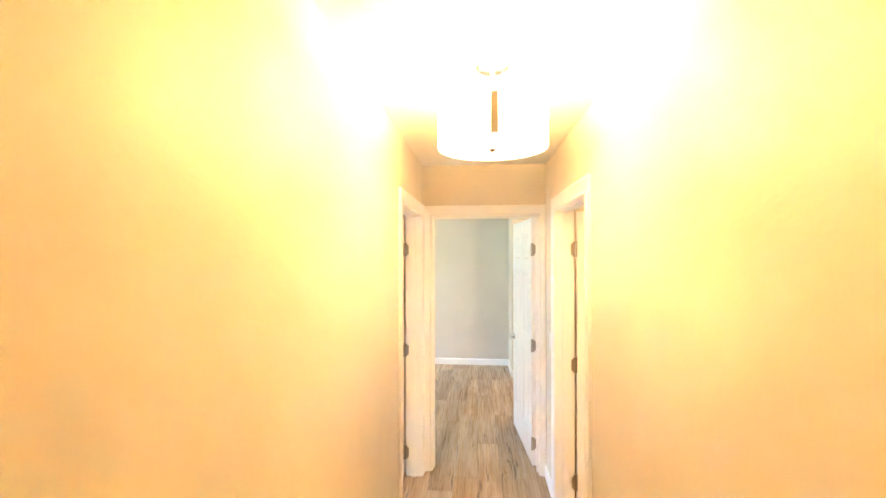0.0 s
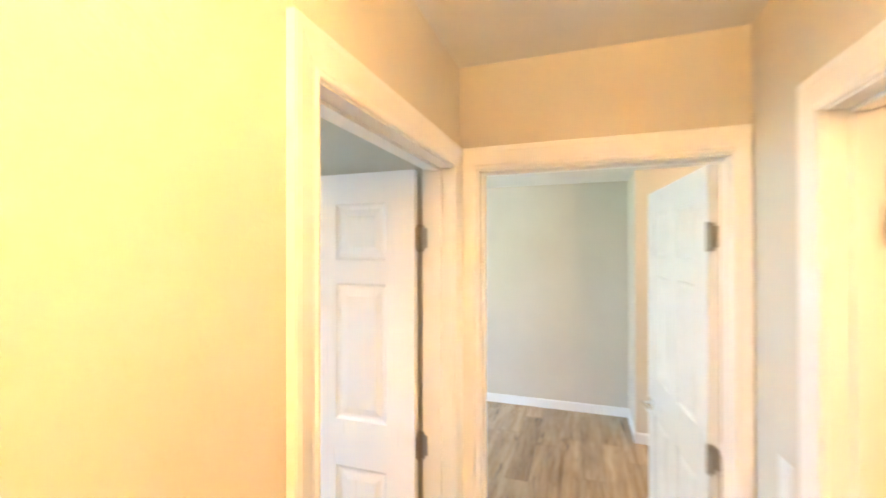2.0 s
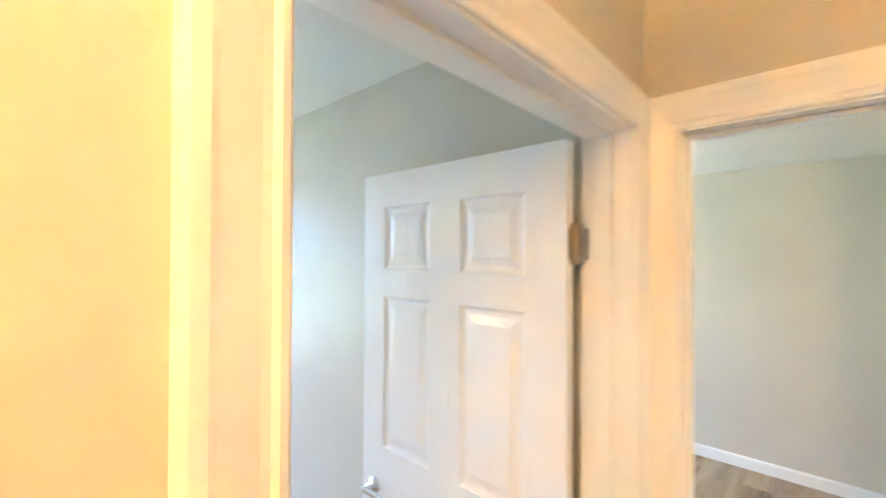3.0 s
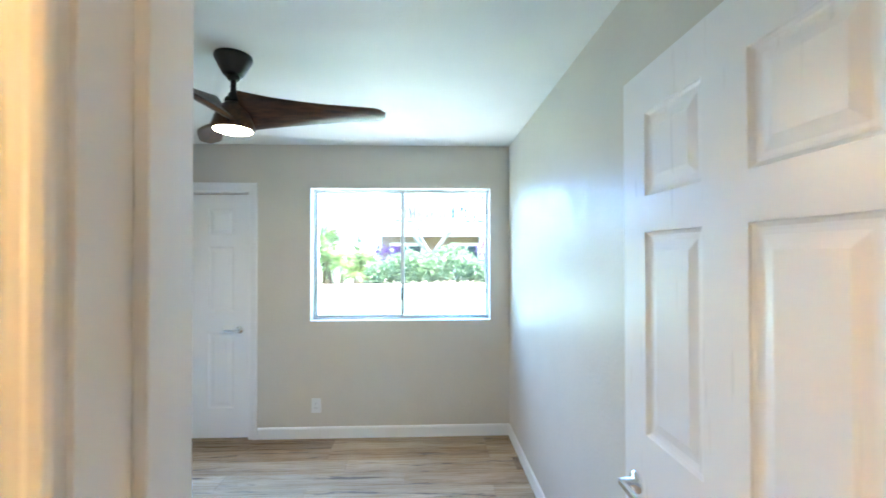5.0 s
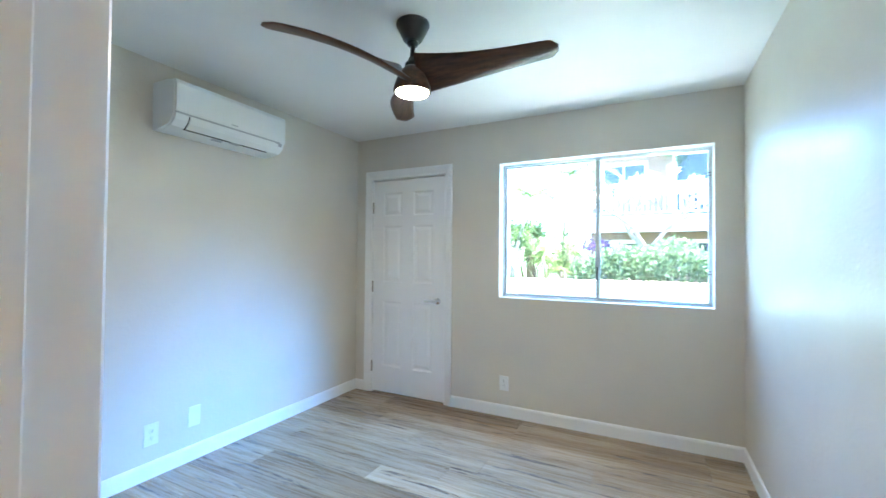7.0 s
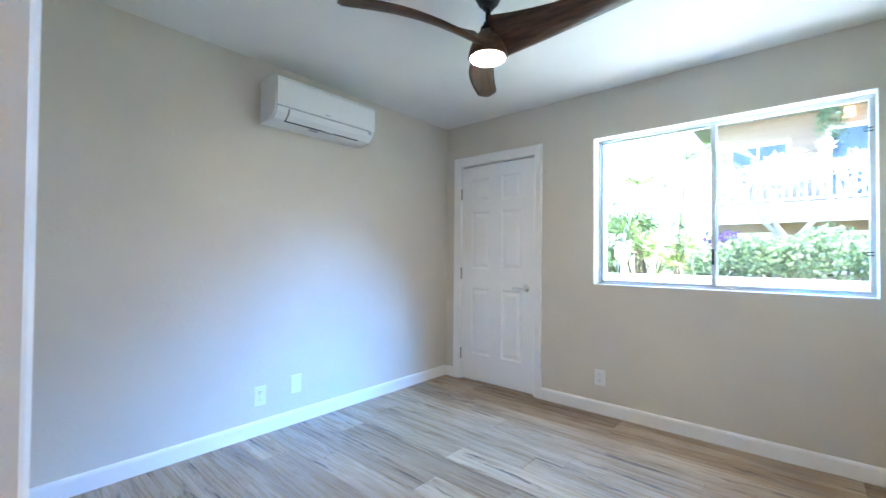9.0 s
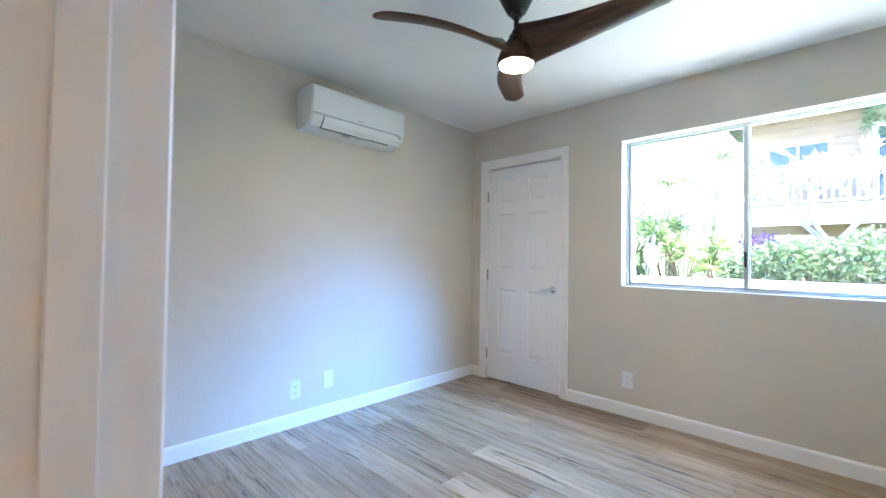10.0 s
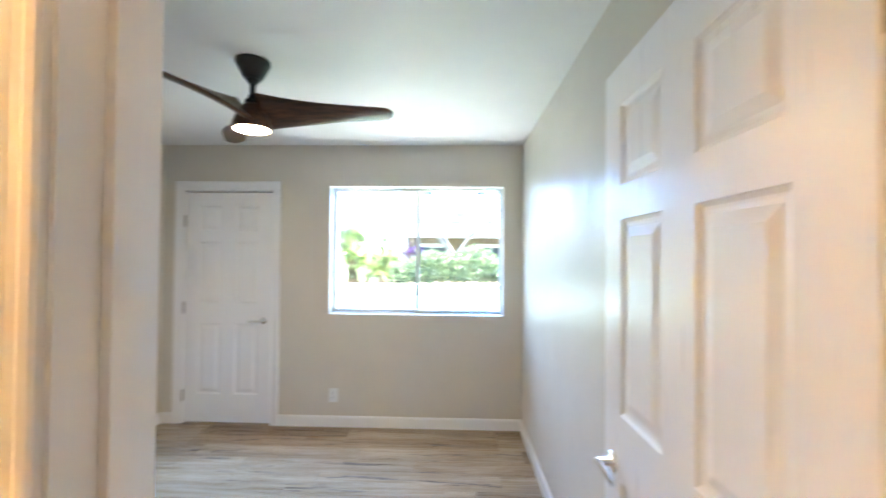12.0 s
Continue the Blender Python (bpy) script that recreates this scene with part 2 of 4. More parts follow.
def lathe(profile, n=32, bm=None, m=None):
    """A solid of revolution about z from (radius, height) points."""
    bm = bm or bmesh.new()
    rings = []
    for r, z in profile:
        ring = []
        for i in range(n):
            a = 2 * math.pi * i / n
            p = Vector((r * math.cos(a), r * math.sin(a), z))
            ring.append(bm.verts.new(m @ p if m else p))
        rings.append(ring)
    for lo, hi in zip(rings, rings[1:]):
        for i in range(n):
            bm.faces.new((lo[i], lo[(i + 1) % n], hi[(i + 1) % n], hi[i]))
    bm.faces.new(rings[0][::-1])
    bm.faces.new(rings[-1])
    return bm


def rod(bm, a, b, r0, r1=None, n=8):
    """A tapered round bar from a to b."""
    a, b = Vector(a), Vector(b)
    m = Matrix.Translation(a) @ (b - a).to_track_quat("Z", "Y").to_matrix().to_4x4()
    return lathe([(r0, 0), (r0 if r1 is None else r1, (b - a).length)], n, bm, m)


def structure(name, bm, material, label="", smooth=False, category=""):
    return tagged(part(name, bm, material, None, "", smooth), label, category, kind="structure")


def thing(name, at, label, category, group="", rz=0.0):
    ob = new(name)
    ob.empty_display_size = 0.1
    ob.matrix_basis = pose(*at, 0, 0, rz)
    return tagged(ob, label, category, group)


# ---------------- structure ----------------
def wall_with(name, axis, lo, hi, a, b, openings=(), label="", top=H):
    """A wall between lo and hi across, running from a to b; openings: (start, end, sill, head)."""
    bm, at = bmesh.new(), a

    def slab(s, e, z0, z1):
        if e - s > 1e-4 and z1 - z0 > 1e-4:
            if axis == "y":
                add_box(bm, (lo, s, z0), (hi, e, z1))
            else:
                add_box(bm, (s, lo, z0), (e, hi, z1))

    for s, e, z0, z1 in openings:
        slab(at, s, 0, top)
        slab(s, e, 0, z0)
        slab(s, e, z1, top)
        at = e
    slab(at, b, 0, top)
    return structure(name, bm, M_WALL, label)


GREIGE = "smooth greige painted plaster wall with faint orange-peel texture"
WX = -3.65                                    # inner face of the window wall
wall_with("wall_hall_west", "y", -0.545, -0.43, -2.0, 3.82, [(2.91, 3.772, 0, 2.05)], GREIGE)
wall_with("wall_hall_east", "y", 0.54, 0.655, -2.0, 3.845, [(2.60, 3.45, 0, 2.05)], GREIGE)
wall_with("wall_hall_end", "x", 3.845, 3.96, -0.43, 2.6, [(-0.372, 0.504, 0, 2.05)], GREIGE)
wall_with("wall_hall_back", "x", -2.12, -2.0, -0.545, 0.655, (), GREIGE)
wall_with("wall_bedroom_north", "x", 3.82, 3.96, WX, -0.43, (), GREIGE)
wall_with("wall_bedroom_south", "x", 0.54, 0.675, WX, -0.545, (), GREIGE)
WIN = (2.152, 3.660, 0.967, 2.083)
wall_with("wall_window", "y", WX - 0.16, WX, 0.54, 7.05, [(0.849, 1.665, 0, 2.046), WIN, (4.4, 6.4, 0.70, 2.10)], GREIGE)
structure("wall_closet_back", boxes(((WX - 0.16, 0.849, 0), (WX - 0.06, 1.665, 2.046))), M_WALL, "plain wall behind the closed closet door")
wall_with("wall_front_room_far", "x", 6.92, 7.05, WX, 2.72, (), GREIGE)
structure("wall_front_room_jog", boxes(((0.47, 6.33, 0), (2.6, 6.92, H))), M_WALL, "greige painted wall corner stepping into the front room")
wall_with("wall_east", "y", 2.6, 2.72, 0.88, 6.92, (), GREIGE)
wall_with("wall_side_room_south", "x", 0.88, 1.0, 0.655, 2.6, (), GREIGE)
structure("ceiling", boxes(((-4.15, -2.15, H), (2.75, 7.08, H + 0.14))), M_CEIL, "flat white painted ceiling with faint roller texture")
structure("floor", boxes(((-3.90, -2.12, -0.2), (2.72, 7.05, -0.013))), M_SLAB, "floating floor of greige oak-look planks")

# profile of the moulded casing: distance from the inner edge, thickness
CASING = [(0.0, 0.0), (0.0, 0.008), (0.003, 0.011), (0.010, 0.012), (0.016, 0.009), (0.024, 0.0095), (0.040, 0.013),
          (0.056, 0.0165), (0.062, 0.0185), (0.074, 0.0185), (0.079, 0.016), (0.080, 0.0)]


def casing(x0, x1, head, m, label, wide=(1.0, 1.0)):
    """Moulded trim round an opening from x0 to x1 in the local x-z plane, facing local -y."""
    bm, rows = bmesh.new(), []
    for u, v in CASING:
        l, r = u * wide[0], u * wide[1]
        rows.append([bm.verts.new(m @ Vector(p)) for p in
                     ((x0 - l, -v, 0.0), (x0 - l, -v, head + u * 1.06), (x1 + r, -v, head + u * 1.06), (x1 + r, -v, 0.0))])
    for lo, hi in zip(rows, rows[1:] + rows[:1]):
        for i in range(3):
            bm.faces.new((lo[i], lo[i + 1], hi[i + 1], hi[i]))
    for i in (0, 3):
        bm.faces.new([r[i] for r in rows])
    return structure("trim", bm, M_TRIM, label)


def lining(x0, x1, depth, m):
    """Door lining 20 mm thick with its stop; local y from 0 (trim side) to depth, the door closing on the far side."""
    bm = bmesh.new()
    head = 2.03
    s0, s1 = depth - 0.037 - 0.034, depth - 0.037
    for a, b in (((x0 - 0.0195, 0, 0), (x0, depth, head)), ((x1, 0, 0), (x1 + 0.0195, depth, head)),
                 ((x0 - 0.0195, 0, head), (x1 + 0.0195, depth, head + 0.0195))):
        add_box(bm, a, b)
    for a, b in (((x0, s0, 0), (x0 + 0.011, s1, head)), ((x1 - 0.011, s0, 0), (x1, s1, head)),
                 ((x0 + 0.011, s0, head - 0.011), (x1 - 0.011, s1, head))):
        add_box(bm, a, b, 0.0015)
    bm.transform(m)
    return structure("trim", bm, M_TRIM, "white painted door lining with a stop")


def six_panel(w, h, t=0.035):
    """A moulded six-panel door: hinge edge at x=0, free edge at x=w, faces at y=0 and y=t."""
    bm = bmesh.new()
    st, mu = 0.115, 0.125
    pw = (w - 2 * st - mu) / 2
    xs = [0, st, st + pw, st + pw + mu, w - st, w]
    k = h / 2.02
    zs = [0, 0.245 * k, 0.865 * k, 1.048 * k, 1.585 * k, 1.680 * k, 1.902 * k, h]
    rings = [(0.0, 0.0), (0.003, 0.0035), (0.010, 0.0075), (0.016, 0.0085), (0.024, 0.0085), (0.046, 0.003), (0.049, 0.0022)]
    for y, sgn in ((0.0, 1), (t, -1)):
        def quad(x0, z0, x1, z1, d):
            return [bm.verts.new((x, y + sgn * d, z)) for x, z in ((x0, z0), (x1, z0), (x1, z1), (x0, z1))]
        for i in range(5):
            for j in range(7):
                x0, x1, z0, z1 = xs[i], xs[i + 1], zs[j], zs[j + 1]
                if i in (1, 3) and j in (1, 3, 5):
                    last = None
                    for ins, d in rings:
                        q = quad(x0 + ins, z0 + ins, x1 - ins, z1 - ins, d)
                        if last:
                            for n in range(4):
                                bm.faces.new((last[n], last[(n + 1) % 4], q[(n + 1) % 4], q[n]))
                        last = q
                    bm.faces.new(last)
                else:
                    bm.faces.new(quad(x0, z0, x1, z1, 0))
    for a, b in (((0, 0, 0), (0, t, h)), ((w, 0, 0), (w, t, h))):
        x = a[0]
        bm.faces.new([bm.verts.new(p) for p in ((x, 0, 0), (x, t, 0), (x, t, h), (x, 0, h))])
    for z in (0, h):
        bm.faces.new([bm.verts.new(p) for p in ((0, 0, z), (w, 0, z), (w, t, z), (0, t, z))])
    bmesh.ops.remove_doubles(bm, verts=bm.verts, dist=0.0004)
    return bm


def lever(side, reach):
    """A lever handle on a round rose; side: -1 or 1 along y; reach: the lever's way along x."""
    rose = lathe([(0.0, 0), (0.031, 0), (0.031, 0.004), (0.026, 0.009), (0.012, 0.011), (0.011, 0.042), (0.0, 0.043)], 28,
                 None, pose(0, 0, 0, -90 * side, 0, 0))
    bar = bmesh.new()
    add_box(bar, (min(0, reach * 0.115) - 0.012 * (reach > 0), side * 0.042 - 0.007, -0.011),
            (max(0, reach * 0.115) + 0.012 * (reach < 0), side * 0.042 + 0.007, 0.009), 0.004)
    return rose, bar


def hinge_mesh():
    """The knuckle of a butt hinge: five barrels on a pin."""
    bm = bmesh.new()
    for i in range(5):
        lathe([(0.0065, -0.050 + i * 0.02 + 0.0006), (0.0065, -0.031 + i * 0.02)], 12, bm)
    lathe([(0.004, -0.054), (0.004, 0.054)], 10, bm)
    return bm


def hinge_leaf():
    bm = boxes(((0.0, -0.0012, -0.05), (0.034, 0.0012, 0.05)))
    corner = [e for e in bm.edges if abs(e.verts[0].co.x - 0.034) < 1e-5 and abs(e.verts[1].co.x - 0.034) < 1e-5
              and abs(e.verts[0].co.z - e.verts[1].co.z) < 1e-5]
    bmesh.ops.bevel(bm, geom=corner, offset=0.012, segments=4, affect="EDGES")
    for x, z in ((0.012, 0.036), (0.022, 0.0), (0.012, -0.036)):
        rod(bm, (x, -0.0016, z), (x, 0.0016, z), 0.0035, n=10)
    return bm


HINGE_Z = (1.768, 0.985, 0.19)


def door(name, w, at, rz, label, handle_z=0.905, leaf_dir=None, levers=(1, -1), hinge_z=HINGE_Z, knuckle_y=-0.004):
    """A hung door: its hinge line at 'at', its face turned by rz about that line."""
    ob = tagged(part(name, six_panel(w, 2.014), M_DOOR), label, "door", kind="structure")
    ob.matrix_basis = pose(*at, 0, 0, rz)
    for z in hinge_z:
        h = part("hinge", hinge_mesh(), M_NICKEL, ob, "brushed nickel butt hinge", smooth=False)
        h.matrix_basis = pose(-0.004, knuckle_y, z - at[2])
        l1 = part("hinge_leaf", hinge_leaf(), M_NICKEL, h)
        l1.matrix_basis = pose(0.0, 0, 0, 0, 0, 90 if knuckle_y < 0.01 else -90)
        if leaf_dir is not None:
            l2 = part("hinge_leaf", hinge_leaf(), M_NICKEL, h)
            l2.matrix_basis = pose(0, 0, 0, 0, 0, leaf_dir - rz)
    for side in levers:
        rose, bar = lever(side, -1)
        hd = part("door_handle", rose, M_CHROME, ob, "polished chrome lever handle", smooth=True)
        hd.matrix_basis = pose(w - 0.065, 0.035 if side > 0 else 0, handle_z - at[2])
        part("lever", bar, M_CHROME, hd)
    return ob


# west door of the hall, into the bedroom: local x runs to +y, local y to -x
MW = Matrix.Translation((-0.43, 0, 0)) @ Matrix(((0, -1, 0, 0), (1, 0, 0, 0), (0, 0, 1, 0), (0, 0, 0, 1)))
casing(2.925, 3.757, 2.035, MW, "white moulded door casing on the hall side", wide=(1.0, 0.82))
lining(2.93, 3.752, 0.115, MW)
MWB = Matrix.Translation((-0.545, 0, 0)) @ Matrix(((0, 1, 0, 0), (-1, 0, 0, 0), (0, 0, 1, 0), (0, 0, 0, 1)))
casing(-3.757, -2.925, 2.035, MWB, "white moulded door casing on the bedroom side", wide=(0.64, 1.0))
# end door of the hall, into the front room
ME = Matrix.Translation((0, 3.845, 0))
casing(-0.357, 0.489, 2.035, ME, "white moulded door casing at the end of the hall", wide=(0.88, 0.61))
lining(-0.352, 0.484, 0.115, ME)
MEB = Matrix.Translation((0, 3.96, 0)) @ pose(0, 0, 0, 0, 0, 180)
casing(-0.489, 0.357, 2.035, MEB, "white moulded door casing on the front room side")
# east door of the hall, into the side room
MR = Matrix.Translation((0.54, 0, 0)) @ Matrix(((0, 1, 0, 0), (-1, 0, 0, 0), (0, 0, 1, 0), (0, 0, 0, 1)))
casing(-3.435, -2.615, 2.035, MR, "white moulded door casing on the hall side")
lining(-3.43, -2.62, 0.115, MR)
MRB = Matrix.Translation((0.655, 0, 0)) @ Matrix(((0, -1, 0, 0), (1, 0, 0, 0), (0, 0, 1, 0), (0, 0, 0, 1)))
casing(2.615, 3.435, 2.035, MRB, "white moulded door casing on the side room side")
# closet door in the window wall
MC = Matrix.Translation((WX, 0, 0)) @ Matrix(((0, -1, 0, 0), (1, 0, 0, 0), (0, 0, 1, 0), (0, 0, 0, 1)))
casing(0.865, 1.649, 2.036, MC, "white moulded casing round the closet door", wide=(1.0, 0.9))
bm_closet = boxes(((WX - 0.055, 0.8495, 0), (WX, 0.869, 2.032)), ((WX - 0.055, 1.645, 0), (WX, 1.6645, 2.032)),
                  ((WX - 0.055, 0.8495, 2.032), (WX, 1.6645, 2.0455)))
structure("trim", bm_closet, M_TRIM, "white painted closet door lining")

# doors: local x from the hinge to the free edge; local face y=0 is the one that the hall sees when the door stands open
door("door_1", 0.803, (-0.566, 3.738, 0.010), 180.0, "white six-panel moulded door standing open against the wall", leaf_dir=0.0, knuckle_y=-0.002)
door("door_2", 0.826, (0.481, 3.972, 0.010), 95.6, "white six-panel moulded door standing open into the front room", leaf_dir=270.0, levers=(1, -1), knuckle_y=0.037)
door("door_3", 0.803, (0.679, 3.423, 0.010), -4.0, "white six-panel moulded door standing open into the side room", leaf_dir=180.0)
closet = door("door_4", 0.767, (WX - 0.006, 0.8735, 0.014), 90.0, "closed white six-panel closet door with a chrome lever", levers=(-1,),
              hinge_z=(1.775, 1.013, 0.246), knuckle_y=-0.009)
closet.scale[2] = 0.997           # trimmed, with a dark gap over and under it

# baseboards
BASE = [(0.0, 0.0), (0.013, 0.0), (0.013, 0.078), (0.010, 0.088), (0.005, 0.094), (0.0, 0.095)]


def baseboard(a, b, out):
    """A moulded skirting from a to b on the floor, its face turned towards out."""
    bm, n = bmesh.new(), Vector(out)
    ends = []
    for p in (Vector((*a, 0)), Vector((*b, 0))):
        ends.append([bm.verts.new(p + n * d + Vector((0, 0, z))) for d, z in BASE])
    for i in range(len(BASE)):
        j = (i + 1) % len(BASE)
        bm.faces.new((ends[0][i], ends[0][j], ends[1][j], ends[1][i]))
    bm.faces.new(ends[0])
    bm.faces.new(ends[1][::-1])
    structure("baseboard", bm, M_TRIM, "white moulded baseboard along the wall")


for a, b, out in (((WX, 1.723), (WX, 3.82), (1, 0, 0)), ((WX, 0.675), (WX, 0.783), (1, 0, 0)),
                  ((WX + 0.013, 0.675), (-0.545, 0.675), (0, 1, 0)), ((WX + 0.013, 3.82), (-0.57, 3.82), (0, -1, 0)),
                  ((-0.545, 0.688), (-0.545, 2.843), (-1, 0, 0)), ((-0.43, -2.0), (-0.43, 2.843), (1, 0, 0)),
                  ((-0.43, 3.827), (-0.43, 3.832), (1, 0, 0)), ((0.54, -2.0), (0.54, 2.533), (-1, 0, 0)),
                  ((0.54, 3.517), (0.54, 3.826), (-1, 0, 0)), ((WX, 6.92), (0.457, 6.92), (0, -1, 0)),
                  ((0.47, 6.317), (0.47, 6.92), (-1, 0, 0)), ((0.457, 6.33), (2.6, 6.33), (0, -1, 0)),
                  ((-0.43, -2.0), (0.54, -2.0), (0, 1, 0))):
    baseboard(a, b, out)


# ---------------- window of the bedroom ----------------
def sliding_window():
    y0, y1, z0, z1 = WIN
    win = thing("window_1", (WX - 0.11, (y0 + y1) / 2, z0), "two-pane aluminium sliding window in a white painted reveal", "window")
    tagged(win, kind="structure")
    inv = win.matrix_basis.inverted()

    def put(name, pairs, mat, parent=win, bevel=0.0015, label=""):
        bm = boxes(*pairs, bevel=bevel)
        bm.transform(inv)
        return part(name, bm, mat, parent, label)

    xo, xi = WX - 0.150, WX - 0.095
    put("window_frame", [((xo, y0, z0), (xi, y0 + 0.013, z1)), ((xo, y1 - 0.013, z0), (xi, y1, z1)),
                         ((xo, y0 + 0.013, z0), (xi, y1 - 0.013, z0 + 0.015)), ((xo, y0 + 0.013, z1 - 0.015), (xi, y1 - 0.013, z1))],
        M_ALU, label="dull aluminium frame with tracks")
    put("track", [((xi, y0 + 0.013, z0 + 0.001), (xi + 0.006, y1 - 0.013, z0 + 0.012)), ((xi, y0 + 0.013, z1 - 0.018), (xi + 0.006, y1 - 0.013, z1 - 0.001))], M_ALU)
    mid = 2.914
    for a, b, x in ((y0 + 0.013, mid + 0.016, xo + 0.004), (mid - 0.016, y1 - 0.013, xo + 0.029)):
        wa, wb = (0.015, 0.026) if x < xo + 0.02 else (0.026, 0.015)
        t0, t1 = z0 + 0.015, z1 - 0.015
        sash = put("sash", [((x, a, t0), (x + 0.021, a + wa, t1)), ((x, b - wb, t0), (x + 0.021, b, t1)),
                            ((x, a + wa, t0), (x + 0.021, b - wb, t0 + 0.017)), ((x, a + wa, t1 - 0.013), (x + 0.021, b - wb, t1))], M_ALU)
        pane = put("pane", [((x + 0.008, a + wa - 0.004, t0 + 0.013), (x + 0.012, b - wb + 0.004, t1 - 0.009))], M_GLASS, sash, 0.0, "clear window glass")
        pane.visible_shadow = False
        if x > xo + 0.02:
            put("latch", [((x + 0.021, a + 0.004, 1.13), (x + 0.036, a + 0.018, 1.235))], M_BLACK, sash, 0.004, "black thumb latch")
    for z in (1.205, 1.89):
        put("clip", [((xi - 0.004, y1 - 0.046, z - 0.012), (xi + 0.004, y1 - 0.013, z - 0.006)), ((xi - 0.004, y1 - 0.046, z + 0.006), (xi + 0.004, y1 - 0.013, z + 0.012)),
                     ((xi - 0.004, y1 - 0.052, z - 0.009), (xi + 0.004, y1 - 0.046, z + 0.009))], M_GAP, win, 0.0)
    # white painted lining of the opening
    put("window_sill", [((WX - 0.095, y0 + 0.004, z0), (WX + 0.004, y1 - 0.004, z0 + 0.004))], M_TRIM, win, 0.0012)
    put("reveal", [((WX - 0.095, y0, z0), (WX + 0.003, y0 + 0.004, z1)), ((WX - 0.095, y1 - 0.004, z0), (WX + 0.003, y1, z1)),
                   ((WX - 0.095, y0 + 0.004, z1 - 0.004), (WX + 0.003, y1 - 0.004, z1))], M_TRIM, win, 0.0012, "white painted window reveal")


sliding_window()


# ---------------- hall lamp ----------------
def drum_lamp():
    lamp = thing("ceiling_lamp", LAMP, "round white fabric drum ceiling lamp with nickel straps, lit warm", "ceiling lamp")
    top = H - LAMP.z
    bm = bmesh.new()
    n, r, t, h = 64, 0.200, 0.002, 0.135
    rings = [[bm.verts.new((q * math.cos(2 * math.pi * i / n), q * math.sin(2 * math.pi * i / n), z)) for i in range(n)]
             for q, z in ((r, 0), (r, h), (r - t, h), (r - t, 0))]
    for a, b in zip(rings, rings[1:] + rings[:1]):
        for i in range(n):
            bm.faces.new((a[i], a[(i + 1) % n], b[(i + 1) % n], b[i]))
    part("shade", bm, M_LAMPGLOW, lamp, "white translucent drum shade", True)
    part("diffuser", lathe([(0.0, 0.006), (0.196, 0.006), (0.196, 0.010), (0.0, 0.010)], 64), M_DIFFUSER, lamp, "glowing round diffuser", False)
    bm = bmesh.new()
    rings = [[bm.verts.new((q * math.cos(2 * math.pi * i / n), q * math.sin(2 * math.pi * i / n), z)) for i in range(n)]
             for q, z in ((0.196, 0.0), (0.202, 0.0), (0.202, 0.005), (0.196, 0.005))]
    for a, b in zip(rings, rings[1:] + rings[:1]):
        for i in range(n):
            bm.faces.new((a[i], a[(i + 1) % n], b[(i + 1) % n], b[i]))
    part("rim", bm, M_PLASTIC, lamp)
    part("canopy", lathe([(0.0, top - 0.022), (0.045, top - 0.022), (0.066, top - 0.012), (0.068, top), (0.0, top)], 40), M_CHROME, lamp, "chrome canopy on the ceiling", True)
    part("stem", lathe([(0.008, 0.0), (0.008, top - 0.02)], 16), M_CHROME, lamp, smooth=True)
    part("finial", lathe([(0.0, -0.014), (0.006, -0.013), (0.013, -0.006), (0.014, 0.0), (0.012, 0.006), (0.0, 0.006)], 24), M_NICKEL, lamp, smooth=True)
    for a in (-90, 30, 150):
        strap = part("strap", boxes(((0.201, -0.012, 0.004), (0.2045, 0.012, 0.137)), bevel=0.001), M_NICKEL, lamp, "flat nickel strap")
        strap.matrix_basis = pose(0, 0, 0, 0, 0, a)


drum_lamp()


# ---------------- ceiling fan ----------------
def unseen_fill_lamp(at):
    lamp = thing("unseen_fill_lamp", at, "unseen round flush lamp with a glowing bowl, added to warm its room", "ceiling lamp", "flush lamps")
    part("base", lathe([(0.0, -0.02), (0.13, -0.02), (0.135, 0.0), (0.0, 0.0)], 36), M_NICKEL, lamp)
    bm = bmesh.new()
    n, last = 36, None
    for k in range(7):
        a = math.pi / 2 * k / 6.5
        ring = [bm.verts.new((0.12 * math.cos(a) * math.cos(2 * math.pi * i / n), 0.12 * math.cos(a) * math.sin(2 * math.pi * i / n), -0.02 - 0.075 * math.sin(a))) for i in range(n)]
        if last:
            for i in range(n):
                bm.faces.new((last[i], last[(i + 1) % n], ring[(i + 1) % n], ring[i]))
        last = ring
    bm.faces.new(last)
    part("bowl", bm, M_BOWL, lamp, smooth=True)


# out of view: lamps added to warm the side room and the front room
unseen_fill_lamp((1.7, 2.1, H))
unseen_fill_lamp((1.35, 5.35, H))


